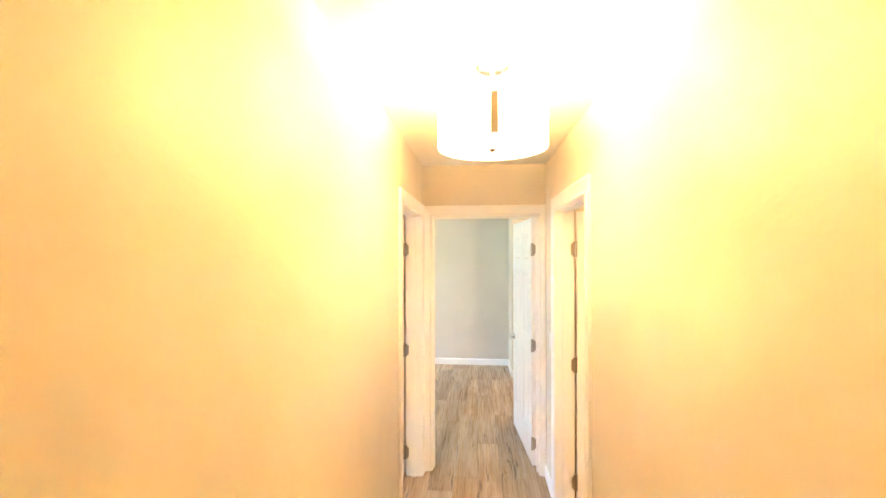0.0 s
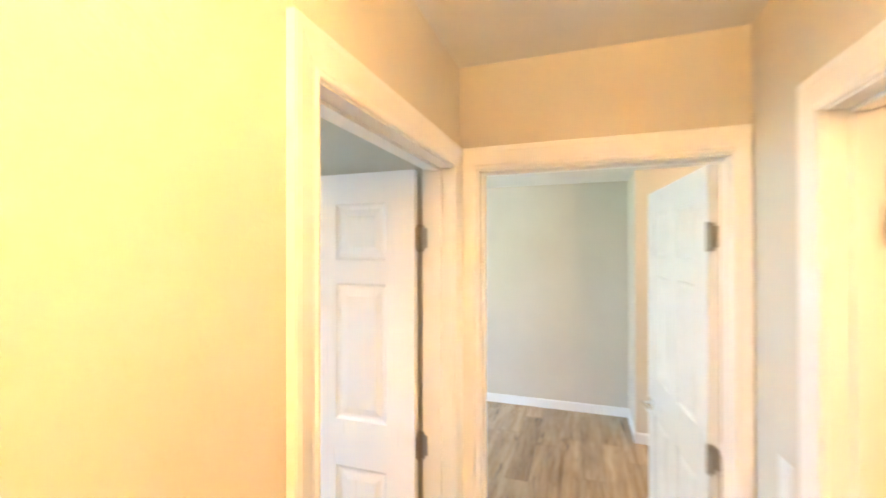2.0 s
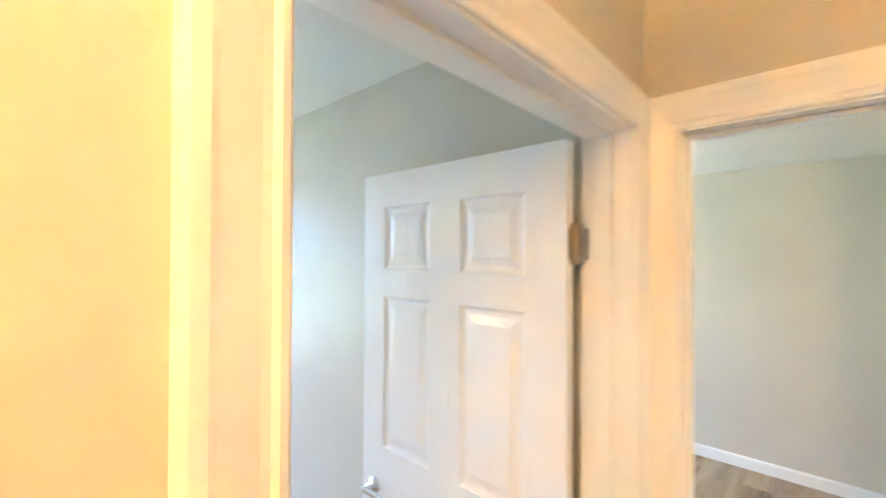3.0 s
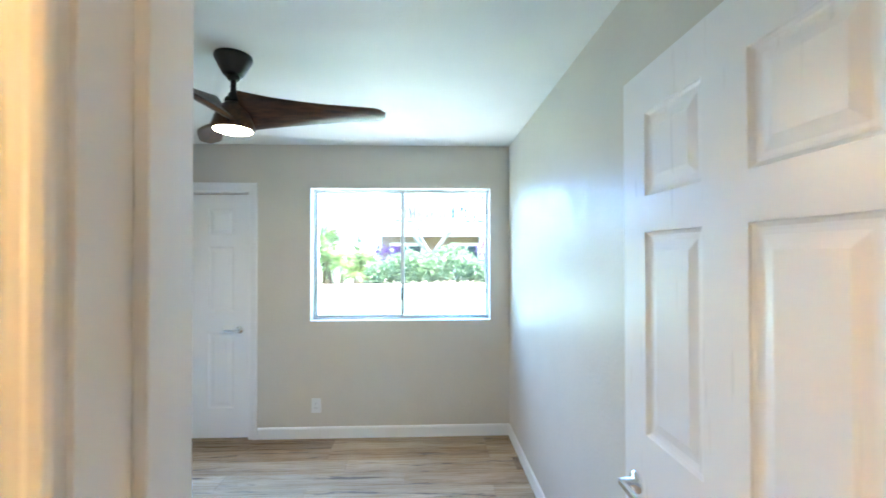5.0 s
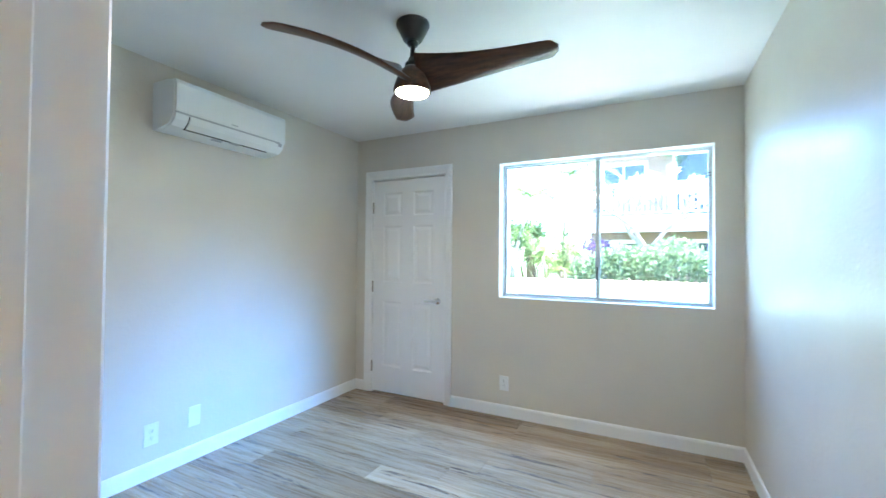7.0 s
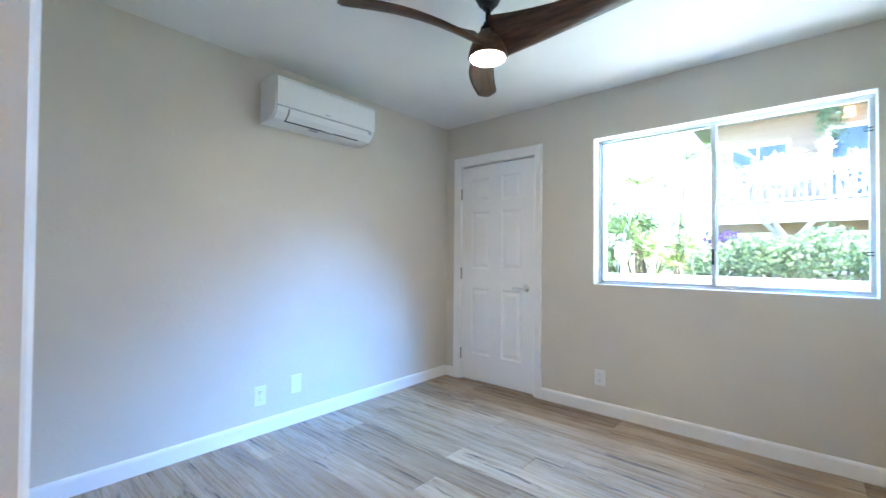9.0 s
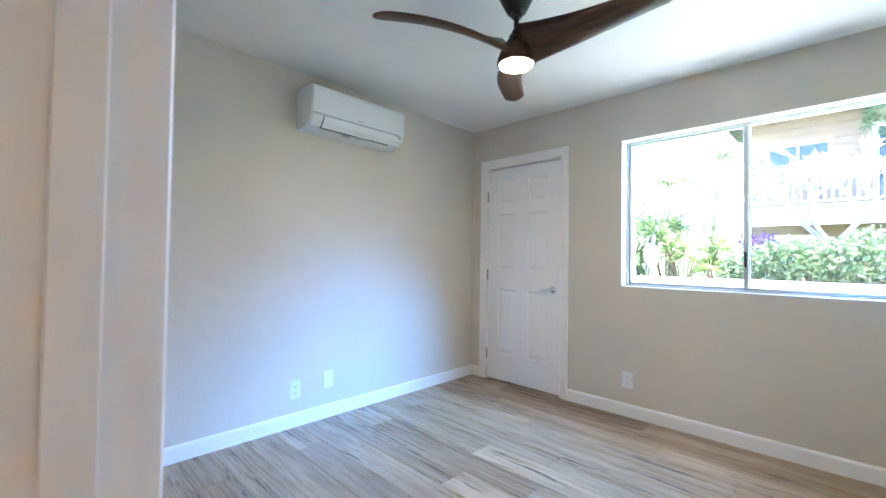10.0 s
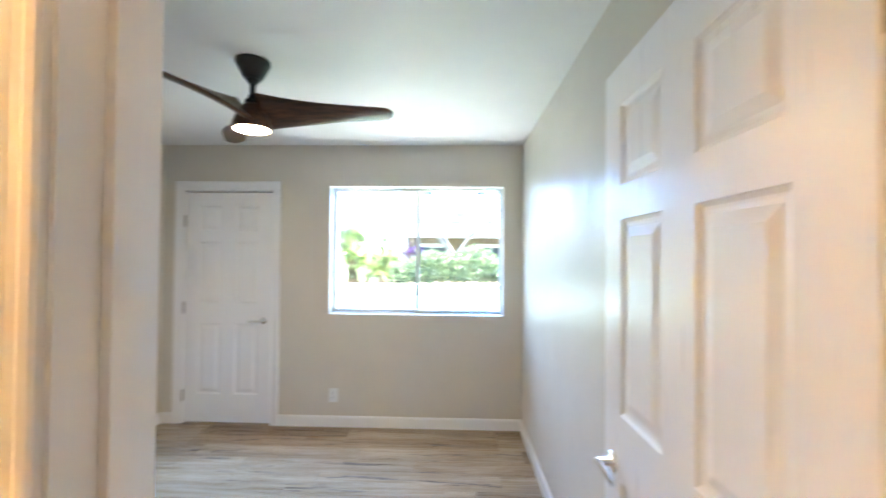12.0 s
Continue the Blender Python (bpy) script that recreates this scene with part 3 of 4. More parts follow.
def ceiling_fan():
    fan = thing("ceiling_fan", FAN, "three-blade walnut ceiling fan with a black downrod and a lit disc", "ceiling fan")
    part("canopy", lathe([(0.0, 0.0), (0.080, 0.0), (0.082, -0.012), (0.078, -0.022), (0.046, -0.084), (0.040, -0.090), (0.0, -0.090)], 40), M_BLACK, fan, "black metal canopy", True)
    part("ball", lathe([(0.0, -0.086), (0.026, -0.090), (0.030, -0.100), (0.022, -0.112), (0.0, -0.113)], 28), M_BLACK, fan, smooth=True)
    part("downrod", lathe([(0.0125, -0.200), (0.0125, -0.100)], 20), M_BLACK, fan, smooth=True)
    part("coupler", lathe([(0.0, -0.212), (0.038, -0.212), (0.034, -0.196), (0.022, -0.186), (0.020, -0.172), (0.0, -0.170)], 28), M_BLACK, fan, smooth=True)
    hub = [(0.0, -0.212), (0.034, -0.214), (0.052, -0.232), (0.070, -0.258), (0.080, -0.288), (0.090, -0.318), (0.092, -0.335), (0.089, -0.340), (0.0, -0.340)]
    part("hub", lathe(hub, 48), M_WALNUT, fan, "walnut motor housing flowing into the blades", True)
    part("lens", lathe([(0.0, -0.352), (0.054, -0.350), (0.074, -0.346), (0.080, -0.341), (0.080, -0.334), (0.0, -0.334)], 40), M_FANLENS, fan, "glowing frosted light disc", True)
    bm, steps, across = bmesh.new(), 26, 9
    grid = {}
    for side in (0, 1):
        for i in range(steps + 1):
            s = i / steps
            r = 0.035 + s * 0.655
            wide = 0.200 * (1 - s) ** 3 + 0.150 * (1 - (1 - s) ** 3) - 0.035 * s ** 2
            if s > 0.93:
                wide *= math.sqrt(max(1 - ((s - 0.93) / 0.075) ** 2, 0.02))
            pitch = radians(34 * (1 - s) ** 1.6 + 11)
            mid = -0.272 + 0.060 * s ** 1.2 - 0.035 * s ** 3
            for j in range(across + 1):
                u = j / across - 0.5
                sweep = 0.035 * math.sin(s * math.pi) - 0.03 * s
                thick = (0.012 * (1 - s) + 0.006) * math.sqrt(max(1 - (2 * u) ** 2, 0.0))
                x, y = r, u * wide * math.cos(pitch) + sweep
                z = mid - u * wide * math.sin(pitch) + 0.02 * (2 * u) ** 2 * (1 - s) + (thick if side else -thick)
                grid[side, i, j] = bm.verts.new((x, y, z))
    for side in (0, 1):
        for i in range(steps):
            for j in range(across):
                bm.faces.new((grid[side, i, j], grid[side, i + 1, j], grid[side, i + 1, j + 1], grid[side, i, j + 1]))
    for i in (0, steps):
        for j in range(across):
            bm.faces.new((grid[0, i, j], grid[0, i, j + 1], grid[1, i, j + 1], grid[1, i, j]))
    bmesh.ops.remove_doubles(bm, verts=bm.verts, dist=0.0002)
    me = mesh_of("blade", bm, M_WALNUT, True)
    for a in (97, 217, 337):
        b = new("blade", me)
        b.parent = fan
        b.matrix_basis = pose(0, 0, 0, 0, 0, a)
        tagged(b, "curved dark walnut fan blade")


ceiling_fan()


# ---------------- air conditioner on the south wall ----------------
def air_conditioner():
    w = 0.78
    ac = thing("air_conditioner", (-2.150, 0.675, 2.028), "white wall-mounted split air conditioner high on the wall", "air conditioner")
    # outline across: depth from the wall, height
    shape = [(0.0, 0.0), (0.10, 0.0), (0.165, 0.012), (0.200, 0.045), (0.214, 0.085), (0.216, 0.250), (0.204, 0.266), (0.180, 0.276), (0.02, 0.278), (0.0, 0.278)]

    def loft(pts, x0, x1, bm=None):
        bm = bm or bmesh.new()
        ends = [[bm.verts.new((x, d, z)) for d, z in pts] for x in (x0, x1)]
        for i in range(len(pts)):
            j = (i + 1) % len(pts)
            bm.faces.new((ends[0][i], ends[0][j], ends[1][j], ends[1][i]))
        bm.faces.new(ends[0])
        bm.faces.new(ends[1][::-1])
        return bm

    body = loft(shape, -w / 2, w / 2)
    side = [e for e in body.edges if abs(e.verts[0].co.x - e.verts[1].co.x) < 1e-6 and min(e.verts[0].co.y, e.verts[1].co.y) > 0.05]
    bmesh.ops.bevel(body, geom=side, offset=0.010, segments=3, affect="EDGES")
    part("body", body, M_PLASTIC, ac, "white rounded plastic housing")
    front = [(0.2165, 0.086), (0.221, 0.088), (0.222, 0.244), (0.213, 0.264), (0.202, 0.273), (0.196, 0.268)]
    part("front_panel", loft(front, -w / 2 + 0.004, w / 2 - 0.004), M_PLASTIC, ac, "smooth white front panel")
    # raised strip; its grey paints the shade of the groove
    part("groove", loft([(0.2135, 0.077), (0.2175, 0.078), (0.2180, 0.0855), (0.2140, 0.0865)], -w / 2 + 0.05, w / 2 - 0.004), M_GREY, ac, "grey strip under the panel, its colour standing for the groove's shade")
    slot = [(0.152, 0.0055), (0.1645, 0.0095), (0.198, 0.0405), (0.2115, 0.074), (0.200, 0.070), (0.160, 0.022), (0.150, 0.010)]
    # no hollow here: a dark piece paints the outlet's inner shade
    part("outlet_slot", loft([(d + 0.001, z - 0.001) for d, z in slot], -w / 2 + 0.115, w / 2 - 0.085), M_GAP, ac, "dark piece painting the shade inside the air outlet slot")
    vane = [(0.172, 0.006), (0.206, 0.034), (0.2165, 0.056), (0.2175, 0.072), (0.2135, 0.072), (0.2095, 0.060), (0.200, 0.040), (0.170, 0.012)]
    part("louver", loft(vane, -w / 2 + 0.120, w / 2 - 0.090), M_PLASTIC, ac, "white swing louver, half open")
    for x0, d in ((0.045, 0.0), (-0.06, 0.03)):
        part("label_bar", loft([(0.118 + d, -0.0015), (0.142 + d, 0.0045), (0.141 + d, 0.0065), (0.117 + d, 0.0005)], x0, x0 + 0.07), M_GREY, ac)
    part("logo", boxes(((0.0, 0.2218, 0.100), (0.045, 0.2226, 0.106))), M_GREY, ac)
    part("display", boxes(((-w / 2 + 0.030, 0.2125, 0.055), (-w / 2 + 0.058, 0.2140, 0.080))), M_GREY, ac, "small grey display")
    part("marking", boxes(((-w / 2 + 0.064, 0.212, 0.074), (-w / 2 + 0.082, 0.2142, 0.079))), M_GREY, ac)
    part("lamp_strip", boxes(((-w / 2 + 0.010, 0.2140, 0.0835), (-w / 2 + 0.045, 0.2190, 0.091))), M_PLASTIC, ac)


air_conditioner()


# ---------------- wall plates ----------------
def plate(name, at, rz, label, w, h, kind):
    """A cover plate in the local x-z plane, facing local -y."""
    ob = thing(name, at, label, "wall plate", rz=rz)
    bm = boxes(((-w / 2, -0.006, -h / 2), (w / 2, 0.0, h / 2)))
    rim = [e for e in bm.edges if e.verts[0].co.y < -0.005 and e.verts[1].co.y < -0.005]
    bmesh.ops.bevel(bm, geom=rim, offset=0.003, segments=2, affect="EDGES")
    part("cover", bm, M_PLASTIC, ob)
    if kind == "outlet":
        for z in (0.021, -0.021):
            s = part("socket", lathe([(0.0, 0), (0.0165, 0), (0.0158, 0.0012), (0.0, 0.0012)], 24, None, pose(0, -0.0058, z, 90, 0, 0)), M_PLASTIC, ob)
            # slots are solid dark bits, the shade of the holes put into colour
            for x, dz, r in ((-0.0062, 0.004, 0.004), (0.0062, 0.004, 0.0035)):
                part("slot", boxes(((x - 0.0012, -0.0076, z + dz - r), (x + 0.0012, -0.0068, z + dz + r))), M_GAP, s)
            part("slot", lathe([(0.0, 0), (0.0026, 0), (0.0026, 0.0008), (0.0, 0.0008)], 12, None, pose(0, -0.0069, z - 0.0075, 90, 0, 0)), M_GAP, s)
        part("screw", lathe([(0.0, 0), (0.003, 0), (0.0026, 0.001), (0.0, 0.001)], 12, None, pose(0, -0.0058, 0, 90, 0, 0)), M_PLASTIC, ob)
    elif kind == "switch":
        part("rocker", boxes(((-0.0165, -0.009, -0.033), (0.0165, -0.0062, 0.033)), bevel=0.001), M_PLASTIC, ob)
    return ob


plate("wall_outlet", (WX, 2.203, 0.270), 90, "white duplex power outlet low on the window wall", 0.078, 0.118, "outlet")
plate("wall_outlet", (-1.787, 0.675, 0.252), 180, "white duplex power outlet low on the wall", 0.080, 0.125, "outlet")
plate("blank_plate", (-2.040, 0.675, 0.275), 180, "blank white cover plate beside the outlet", 0.080, 0.125, "blank")
plate("light_switch", (0.54, 3.62, 1.10), -90, "white rocker light switch beside the door casing", 0.072, 0.118, "switch")


# ---------------- outdoors ----------------
GROUND = -0.18
structure("ground", boxes(((-900, -900, GROUND - 0.5), (900, 900, GROUND))), M_GRASS, "mown green lawn round the house")
# pale slab below the sill's view, added to bounce sunlight up to the ceiling
structure("garden_path", boxes(((-5.9, -12, GROUND - 0.02), (-3.95, 16, GROUND + 0.04))), M_GARDENWALL, "pale unseen slab beside the house, added to bounce sunlight to the ceiling")


def garden_wall():
    x0, x1, top = -9.25, -9.0, 0.80
    ob = tagged(part("garden_wall", boxes(((x0, -14, GROUND), (x1, 18, top))), M_GARDENWALL), "low white painted masonry garden wall", "wall")
    for i in range(27):
        y = -14 + i * 1.2
        part("coping", boxes(((x0 - 0.02, y + 0.004, top), (x1 + 0.03, min(y + 1.196, 18), top + 0.05)), bevel=0.008), M_GARDENWALL, ob)
    tagged(part("planting_bed", boxes(((-12.0, -14, GROUND), (x0, 18, 0.74))), M_PALMBARK), "raised bed of dark soil behind the garden wall", "planting bed")


garden_wall()


def leaf_quad(verts, faces, at, way, up, length, width, fold=0.25):
    """A pointed leaf of four triangles, creased along its middle."""
    n = way.cross(up)
    if n.length < 1e-4:
        n = Vector((1, 0, 0))
    n.normalize()
    rise = n.cross(way).normalized() * width * fold
    k = len(verts)
    verts += [at, at + way * length * 0.45 + n * width / 2 + rise, at + way * length - rise * 1.5,
              at + way * length * 0.45 - n * width / 2 + rise, at + way * length * 0.5]
    faces += [(k, k + 1, k + 4), (k + 1, k + 2, k + 4), (k + 2, k + 3, k + 4), (k + 3, k, k + 4)]


def leaf_mesh(name, verts, faces, mat):
    me = bpy.data.meshes.new(name)
    me.from_pydata([tuple(v) for v in verts], [], faces)
    me.materials.append(mat)
    return me


def anyway(rnd, up=0.0):
    v = Vector((rnd.gauss(0, 1), rnd.gauss(0, 1), rnd.gauss(0, 1) + up))
    return v.normalized()


def hedge():
    rnd, verts, faces = random.Random(4), [], []
    for i in range(14000):
        y = rnd.uniform(1.75, 9.5)
        top = 1.52 + 0.14 * math.sin(y * 2.3) + 0.10 * math.sin(y * 5.1 + 1)
        a, q = rnd.uniform(0, math.pi), rnd.uniform(0.75, 1.0)
        x = -9.95 + math.cos(a) * 0.62 * q
        z = 0.80 + (top - 0.80) * rnd.random() ** 0.7
        if abs(x + 9.95) > 0.62 * math.sqrt(max(1 - ((z - 0.95) / (top - 0.9)) ** 4, 0.05)):
            continue
        leaf_quad(verts, faces, Vector((x, y, z)), anyway(rnd, 0.5), anyway(rnd), rnd.uniform(0.07, 0.13), rnd.uniform(0.045, 0.075))
    ob = new("hedge", leaf_mesh("hedge", verts, faces, M_HEDGE))
    tagged(ob, "dense leafy green hedge above the garden wall", "hedge", kind="stuff")


hedge()


def fan_palm(at, seed, height, count, spread):
    rnd = random.Random(seed)
    palm = thing("fan_palm", at, "bushy green fan palm with split finger leaves", "palm", "fan palms by the wall")
    canes = bmesh.new()
    verts, faces = [], []
    for i in range(count):
        a, lean = rnd.uniform(0, 6.28), rnd.uniform(0.05, 1.0)
        foot = Vector((0.12 * math.cos(a), 0.12 * math.sin(a), 0))
        tip = Vector((math.cos(a) * spread * lean, math.sin(a) * spread * lean, height * rnd.uniform(0.35, 1.0)))
        knee = foot.lerp(tip, 0.6) + Vector((0, 0, height * 0.08))
        rod(canes, foot, knee, 0.018, 0.012, 6)
        rod(canes, knee, tip, 0.012, 0.005, 6)
        out = (tip - knee).normalized()
        side = out.cross(Vector((0, 0, 1)))
        side = side.normalized() if side.length > 1e-3 else Vector((1, 0, 0))
        face_up = side.cross(out)
        for f in range(15):
            b = radians(-105 + 15 * f)
            way = (out * math.cos(b) + side * math.sin(b) + Vector((0, 0, -0.18 * abs(math.sin(b)) - 0.12))).normalized()
            leaf_quad(verts, faces, tip, way, face_up, rnd.uniform(0.36, 0.52), 0.042, 0.15)
    part("canes", canes, M_PALMBARK, palm)
    crown = new("leaves", leaf_mesh("leaves", verts, faces, M_PALM))
    crown.parent = palm


for i, (x, y, h, c, s) in enumerate(((-10.1, 0.95, 1.25, 18, 0.8), (-10.0, 0.0, 1.35, 18, 0.85), (-9.9, -1.2, 1.3, 16, 0.8),
                                     (-10.2, 1.55, 0.85, 14, 0.7), (-10.0, -2.6, 1.3, 16, 0.8), (-10.6, 0.5, 1.5, 16, 0.9))):
    fan_palm((x, y, 0.72), 20 + i, h, c, s)


def broad_plant():
    """A few large pale leaves on stalks."""
    rnd = random.Random(8)
    plant = thing("broadleaf_plant", (-9.6, 0.45, 0.72), "tall plant with large pale green drooping leaves", "plant")
    stalks, verts, faces = bmesh.new(), [], []
    for i in range(7):
        a = rnd.uniform(-1.2, 1.2)
        tip = Vector((0.35 * math.cos(a), 0.5 * math.sin(a), rnd.uniform(0.5, 1.05)))
        rod(stalks, (0, 0, 0), tip, 0.02, 0.008, 6)
        way = Vector((0.5 * math.cos(a), 0.5 * math.sin(a), -0.55)).normalized()
        side = way.cross(Vector((0, 0, 1))).normalized()
        k, n, length, wide = len(verts), 7, rnd.uniform(0.45, 0.65), rnd.uniform(0.26, 0.36)
        for s in range(n + 1):
            u = s / n
            w = wide / 2 * math.sin(math.pi * min(u * 0.93 + 0.09, 1)) ** 0.8
            c = tip + way * length * u + Vector((0, 0, -0.12 * u * u))
            verts += [c - side * w + Vector((0, 0, 0.03)), c, c + side * w + Vector((0, 0, 0.03))]
            if s:
                b = k + 3 * s
                faces += [(b - 3, b - 2, b + 1, b), (b - 2, b - 1, b + 2, b + 1)]
    part("stalks", stalks, M_PALM, plant)
    lv = new("leaves", leaf_mesh("leaves", verts, faces, M_BROAD))
    lv.parent = plant


broad_plant()


def frond_palm(at, height, seed, lean):
    """A taller feather palm, its arching fronds set with narrow leaflets."""
    rnd = random.Random(seed)
    palm = thing("feather_palm", at, "tall palm with arching yellow-green feather fronds", "palm", "feather palms")
    stem = bmesh.new()
    head = Vector((0.02, lean, height))
    knee = Vector((0.0, lean * 0.42, height * 0.5))
    rod(stem, (0, 0, 0), knee, 0.050, 0.042, 12)
    rod(stem, knee, head, 0.042, 0.034, 12)
    part("trunk", stem, M_BARK, palm, "slender pale leaning trunk")
    ribs, verts, faces = bmesh.new(), [], []
    for i in range(15):
        a, up = i * 2.4 + rnd.uniform(-0.2, 0.2), rnd.uniform(0.25, 1.1)
        way = Vector((math.cos(a), math.sin(a), up)).normalized()
        length, last = rnd.uniform(1.3, 1.8), head
        for s in range(1, 15):
            u = s / 14
            p = head + way * length * u + Vector((0, 0, -0.75 * length * u * u))
            rod(ribs, last, p, 0.012 * (1.05 - u) + 0.003, 0.012 * (1.0 - u) + 0.003, 5)
            along = (p - last).normalized()
            side = along.cross(Vector((0, 0, 1))).normalized()
            for sg in (-1, 1):
                leaf_quad(verts, faces, p, (along * 0.55 + side * sg + Vector((0, 0, -0.25))).normalized(), Vector((0, 0, 1)),
                          0.42 * math.sin(math.pi * (0.15 + 0.8 * u)) + 0.06, 0.04, 0.2)
            last = p
    part("ribs", ribs, M_PALM, palm)
    crown = new("leaves", leaf_mesh("leaves", verts, faces, M_PALM))
    crown.parent = palm


frond_palm((-9.6, 0.36, 0.72), 1.95, 3, 0.50)
frond_palm((-11.2, 1.2, 0.72), 2.7, 5, 0.25)
frond_palm((-12.2, -1.6, 0.72), 2.9, 6, 0.2)


def plumeria():
    rnd = random.Random(12)
    tree = thing("plumeria_tree", (-10.9, 3.20, 0.95), "bare-limbed plumeria tree with pale bark and flower clusters", "tree")
    limbs, verts, faces = bmesh.new(), [], []

    def grow(p, way, length, r, depth):
        q = p + way * length
        rod(limbs, p, q, r, r * 0.78, 8)
        if depth == 0:
            for i in range(16):
                d = anyway(rnd, 0.4)
                leaf_quad(verts, faces, q + d * 0.03, d, anyway(rnd), rnd.uniform(0.12, 0.24), rnd.uniform(0.06, 0.09))
            return
        for i in range(3 if depth == 2 else 2):
            a = rnd.uniform(0, 6.28)
            d = (way + Vector((0.75 * math.cos(a), 0.95 * math.sin(a), 0.25))).normalized()
            grow(q, d, length * rnd.uniform(0.68, 0.9), r * 0.72, depth - 1)

    rod(limbs, (0, 0, 0), (0, 0.02, 0.55), 0.085, 0.07, 10)
    for a in (-1.9, -0.6, 0.9, 2.2):
        grow(Vector((0, 0.02, 0.5)), Vector((0.35 * math.cos(a * 2), math.sin(a) * 0.8, 0.85)).normalized(), 0.62, 0.05, 3)
    part("trunk", limbs, M_BARK, tree, "smooth pale forking limbs")
    crown = new("crown", leaf_mesh("crown", verts, faces, M_PLUM))
    crown.parent = tree
    tagged(crown, "sparse clusters of pale leaves and flowers")


plumeria()


def flower_bush(at, seed, n, r, name, label, mat):
    rnd, verts, faces = random.Random(seed), [], []
    for i in range(n):
        d = anyway(rnd)
        p = Vector((d.x * r, d.y * r * 1.3, d.z * r)) * rnd.uniform(0.5, 1.0)
        leaf_quad(verts, faces, p, anyway(rnd), anyway(rnd), rnd.uniform(0.05, 0.11), rnd.uniform(0.04, 0.07))
    ob = new(name, leaf_mesh(name, verts, faces, mat))
    ob.location = at
    tagged(ob, label, "bush")


flower_bush((-10.7, 2.15, 1.52), 31, 260, 0.28, "flower_bush", "purple flowering bush growing out of the hedge", M_PURPLE)
flower_bush((-10.7, 4.75, 1.62), 32, 300, 0.32, "flower_bush", "purple flowering bush growing out of the hedge", M_PURPLE)


def siding_return():
    ob = thing("siding_return", (-3.90, 2.115, 0.95), "white lap siding return beside the window", "siding", "")
    for i in range(11):
        bm = bmesh.new()
        add_box(bm, (-0.085, -0.05, i * 0.108), (0.085, 0.030, i * 0.108 + 0.106))
        for v in bm.verts:
            if v.co.y > 0 and v.co.z > i * 0.108 + 0.05:
                v.co.y -= 0.012
        part("board", bm, M_WHITEOUT, ob)


siding_return()

# ---------------- neighbouring building ----------------
def neighbour():
    x, y0, y1 = -15.0, 1.4, 36.0
    b = thing("apartment_building", (x, y0, GROUND), "two-storey building with brown lap siding and a white balcony", "building")
    inv = b.matrix_basis.inverted()

    def put(name, bm, mat, parent=b, label=""):
        bm.transform(inv)
        return part(name, bm, mat, parent, label)

    floor2, eaves = 2.45, 5.15
    wall = put("wall", boxes(((x - 8, y0, GROUND), (x, y1, eaves))), M_SIDING, b, "brown siding wall")
    for i in range(28):
        z = GROUND + 0.02 + i * 0.19
        bm = bmesh.new()
        pts = [(0.0, z), (0.030, z), (0.008, z + 0.188), (0.0, z + 0.188)]
        ends = [[bm.verts.new((x + d, y, h)) for d, h in pts] for y in (y0, y1)]
        for k in range(4):
            bm.faces.new((ends[0][k], ends[0][(k + 1) % 4], ends[1][(k + 1) % 4], ends[1][k]))
        bm.faces.new(ends[0])
        bm.faces.new(ends[1])
        put("board", bm, M_SIDING, wall)
    put("corner_board", boxes(((x - 0.02, y0 - 0.02, GROUND), (x + 0.045, y0 + 0.09, eaves))), M_WHITEOUT)
    # balcony
    bx = x + 1.35
    put("balcony_floor", boxes(((x, y0, floor2 - 0.14), (bx, y1, floor2))), M_WHITEOUT, b, "white balcony slab")
    put("fascia", boxes(((bx, y0, floor2 - 0.38), (bx + 0.06, y1, floor2 + 0.10)), bevel=0.01), M_WHITEOUT, b, "deep white balcony beam")
    rail = put("railing", boxes(((bx - 0.06, y0, floor2 + 0.98), (bx + 0.05, y1, floor2 + 1.04)), ((bx - 0.03, y0, floor2 + 0.16), (bx + 0.02, y1, floor2 + 0.21))), M_WHITEOUT, b, "white wooden railing")
    for i in range(80):
        y = y0 + 0.1 + i * 0.14
        put("baluster", boxes(((bx - 0.025, y, floor2 + 0.2), (bx + 0.015, y + 0.045, floor2 + 0.98))), M_WHITEOUT, rail)
    for y in (y0 + 0.02, 4.85, 8.8):
        put("post", boxes(((bx - 0.06, y, GROUND), (bx + 0.05, y + 0.11, floor2 - 0.14)), bevel=0.01), M_WHITEOUT)

    def opening(name, ya, yb, za, zb, bars):
        fr = put(name, boxes(((x, ya - 0.10, za - 0.10), (x + 0.06, ya, zb + 0.12)), ((x, yb, za - 0.10), (x + 0.06, yb + 0.10, zb + 0.12)),
                             ((x, ya, zb), (x + 0.06, yb, zb + 0.12)), ((x, ya, za - 0.10), (x + 0.07, yb, za)), bevel=0.006), M_WHITEOUT, b, "white painted frame")
        put("pane", boxes(((x + 0.028, ya, za), (x + 0.036, yb, zb))), M_DARKGLASS, fr, "dark reflecting glass")
        for k in range(1, bars + 1):
            y = ya + (yb - ya) * k / (bars + 1)
            put("mullion", boxes(((x + 0.030, y - 0.025, za), (x + 0.055, y + 0.025, zb))), M_WHITEOUT, fr)

    opening("window", 1.9, 2.9, 1.0, 1.78, 1)
    opening("window", 4.1, 5.4, 0.9, 1.78, 2)
    opening("window", 7.2, 8.8, 0.9, 1.78, 1)
    opening("window", 1.9, 3.1, floor2 + 0.85, floor2 + 1.85, 1)
    opening("balcony_door", 4.0, 5.8, floor2 + 0.06, floor2 + 2.05, 1)
    opening("window", 7.0, 8.6, floor2 + 0.85, floor2 + 2.0, 1)
    # roof
    bm = bmesh.new()
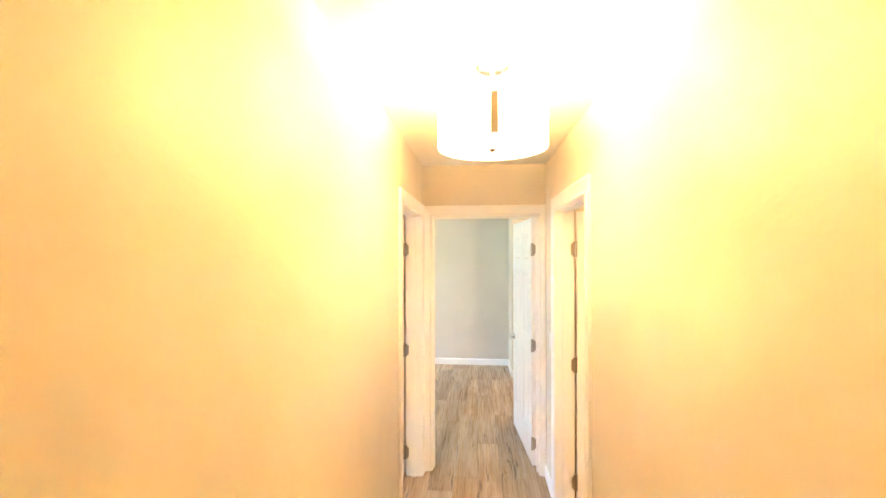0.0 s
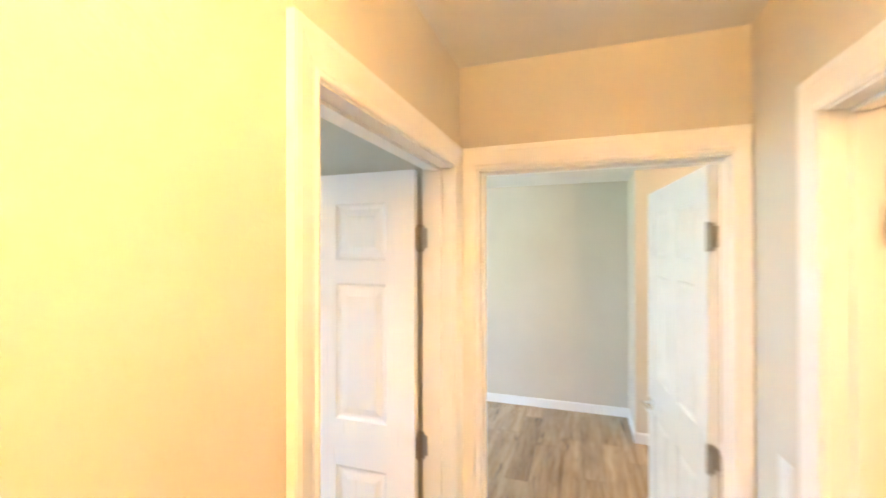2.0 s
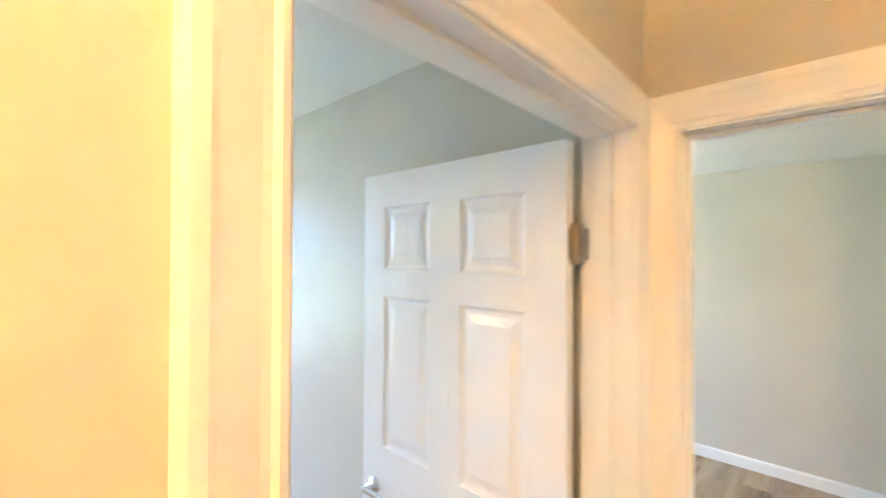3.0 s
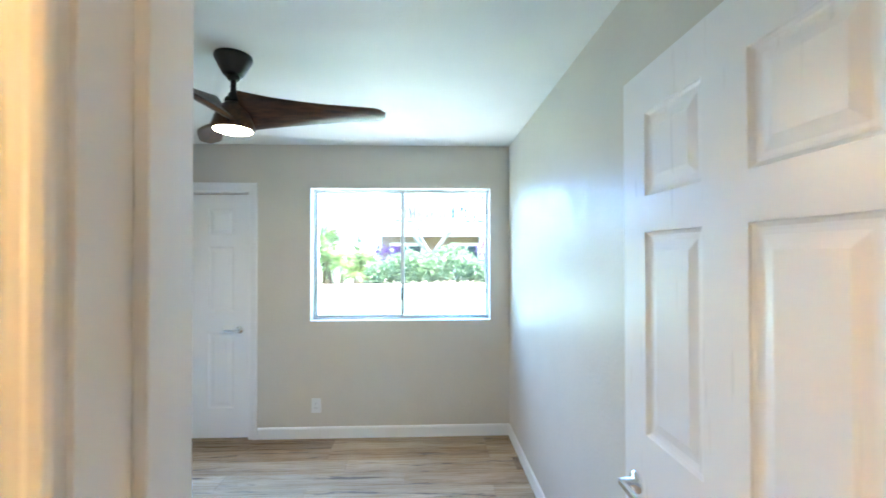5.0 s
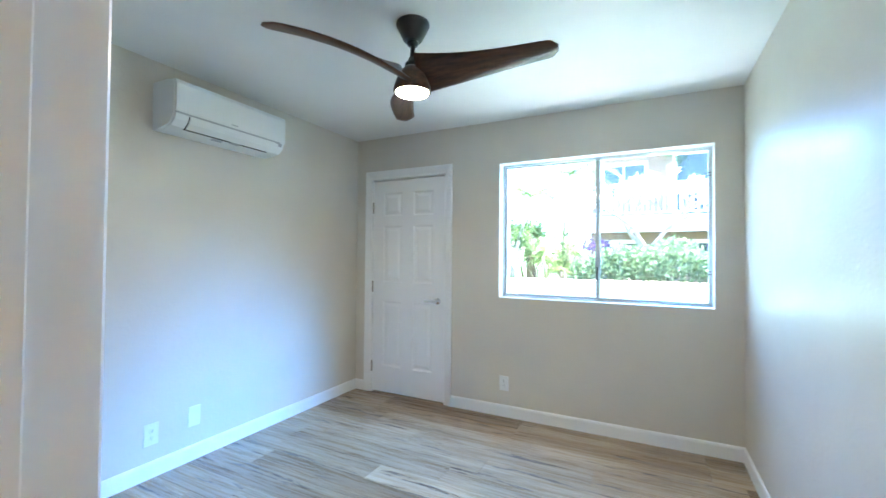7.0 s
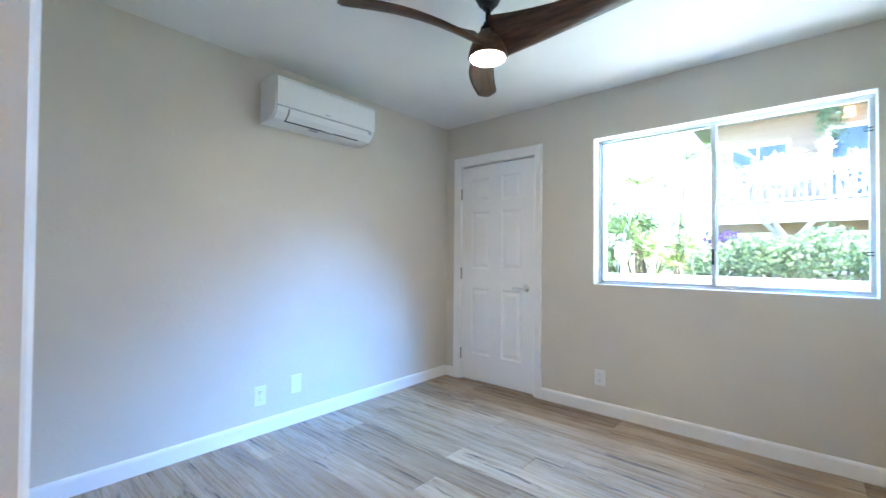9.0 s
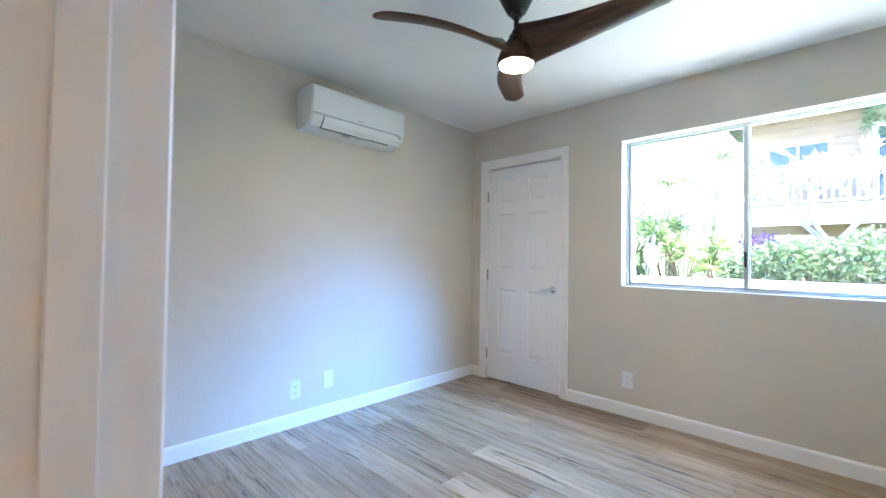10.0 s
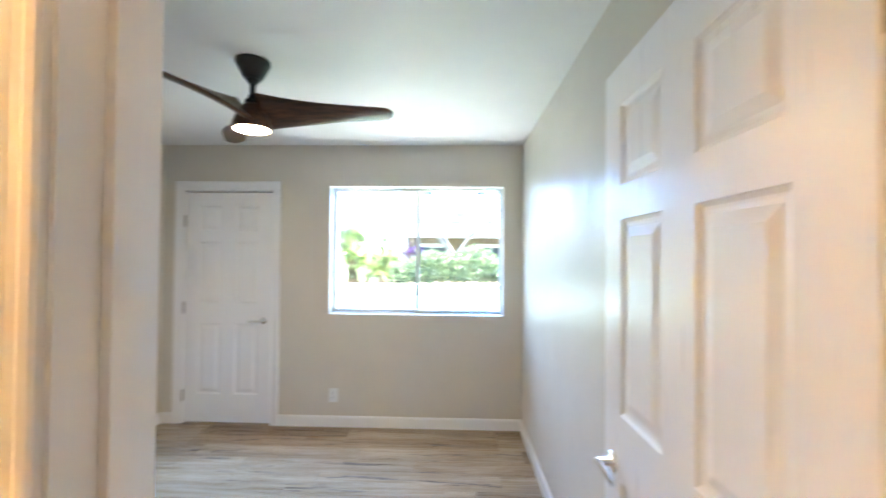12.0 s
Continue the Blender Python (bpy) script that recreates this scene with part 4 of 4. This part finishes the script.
    prof = [(x + 1.6, eaves - 0.10), (x + 1.6, eaves + 0.08), (x - 4.0, eaves + 1.5), (x - 9.6, eaves + 0.08), (x - 9.6, eaves - 0.10)]
    ends = [[bm.verts.new((px, y, pz)) for px, pz in prof] for y in (y0 - 0.5, y1 + 0.5)]
    for k in range(5):
        bm.faces.new((ends[0][k], ends[0][(k + 1) % 5], ends[1][(k + 1) % 5], ends[1][k]))
    bm.faces.new(ends[0])
    bm.faces.new(ends[1])
    put("roof", bm, M_ROOF, b, "low shingled roof with deep eaves")
    lampy = boxes(((x + 0.031, 4.22, floor2 + 2.32), (x + 0.12, 4.42, floor2 + 2.56)), bevel=0.01)
    put("porch_lamp", lampy, M_ORANGE, b, "small orange glowing wall lamp")


def hanging_fern(at):
    """A basket with strands that trail down."""
    rnd = random.Random(41)
    fern = thing("hanging_fern", at, "trailing green fern hanging in a basket below the eaves", "plant")
    part("basket", lathe([(0.0, -0.16), (0.10, -0.15), (0.15, -0.04), (0.16, 0.0), (0.0, 0.0)], 18), M_PALMBARK, fern)
    hooks = bmesh.new()
    for a in (0.3, 2.4, 4.5):
        rod(hooks, (0.14 * math.cos(a), 0.14 * math.sin(a), -0.01), (0, 0, 0.42), 0.004, 0.004, 5)
    part("hanger", hooks, M_GAP, fern)
    verts, faces = [], []
    for i in range(46):
        a, drop = rnd.uniform(0, 6.28), rnd.uniform(0.25, 0.75)
        for k in range(9):
            u = k / 8
            p = Vector((math.cos(a) * (0.1 + 0.16 * math.sqrt(u)), math.sin(a) * (0.1 + 0.16 * math.sqrt(u)), 0.08 * (1 - u) - drop * u * u))
            leaf_quad(verts, faces, p, anyway(rnd, -0.4), anyway(rnd), 0.11, 0.045)
    leaves = new("leaves", leaf_mesh("leaves", verts, faces, M_HEDGE))
    leaves.parent = fern


neighbour()
hanging_fern((-13.75, 3.95, 4.62))


def backdrop_trees():
    """Far trees beyond the palms, mostly out of view, added to block low south-west sky."""
    rnd = random.Random(77)
    for k, (x, y, r) in enumerate(((-21, -5.5, 2.2), (-24, -11, 3.0), (-19, -15, 2.4))):
        tree = thing("garden_tree", (x, y, GROUND), "broad green tree added beyond the palms to hold back low sky light", "tree", "garden trees")
        trunk = bmesh.new()
        rod(trunk, (0, 0, 0), (0.1, 0, 2.2), 0.2, 0.14, 10)
        for a in range(5):
            rod(trunk, (0.1, 0, 1.9), (math.cos(a * 1.26) * r * 0.6, math.sin(a * 1.26) * r * 0.6, 3.2), 0.09, 0.04, 7)
        part("trunk", trunk, M_PALMBARK, tree)
        verts, faces = [], []
        blobs = [(anyway(rnd) * r * 0.6, rnd.uniform(0.5, 0.8) * r * 0.7) for _ in range(9)]
        for c, s in blobs:
            for _ in range(200):
                p = Vector((0, 0, 3.4)) + Vector((c.x, c.y, c.z * 0.6)) + anyway(rnd) * s * rnd.uniform(0.7, 1.0)
                leaf_quad(verts, faces, p, anyway(rnd), anyway(rnd), 0.30, 0.17)
        crown = new("crown", leaf_mesh("crown", verts, faces, M_HEDGE))
        crown.parent = tree


backdrop_trees()


# ---------------- floor planks ----------------
def planks():
    floor = bpy.data.objects["floor"]
    w, length = 0.182, 1.22

    def plank(a):
        bm = boxes(((-w / 2 + 0.0006, -a / 2 + 0.0006, -0.012), (w / 2 - 0.0006, a / 2 - 0.0006, 0.0)))
        top = [e for e in bm.edges if e.verts[0].co.z > -1e-6 and e.verts[1].co.z > -1e-6]
        bmesh.ops.bevel(bm, geom=top, offset=0.0014, segments=1, affect="EDGES")
        return mesh_of("plank", bm, M_PLANK)

    full = plank(length)
    rnd = random.Random(6)
    cols = 36
    x0, ya, yb = -3.82, -2.1, 7.04
    for c in range(cols):
        y = ya - rnd.uniform(0.15, 1.1)
        while y < yb:
            x = x0 + (c + 0.5) * w
            if y + length > ya and y < yb:
                ob = new("plank", full)
                ob.parent = floor
                ob.location = (x, y + length / 2, 0)
                if rnd.random() < 0.5:
                    ob.rotation_euler[2] = math.pi
            y += length


planks()
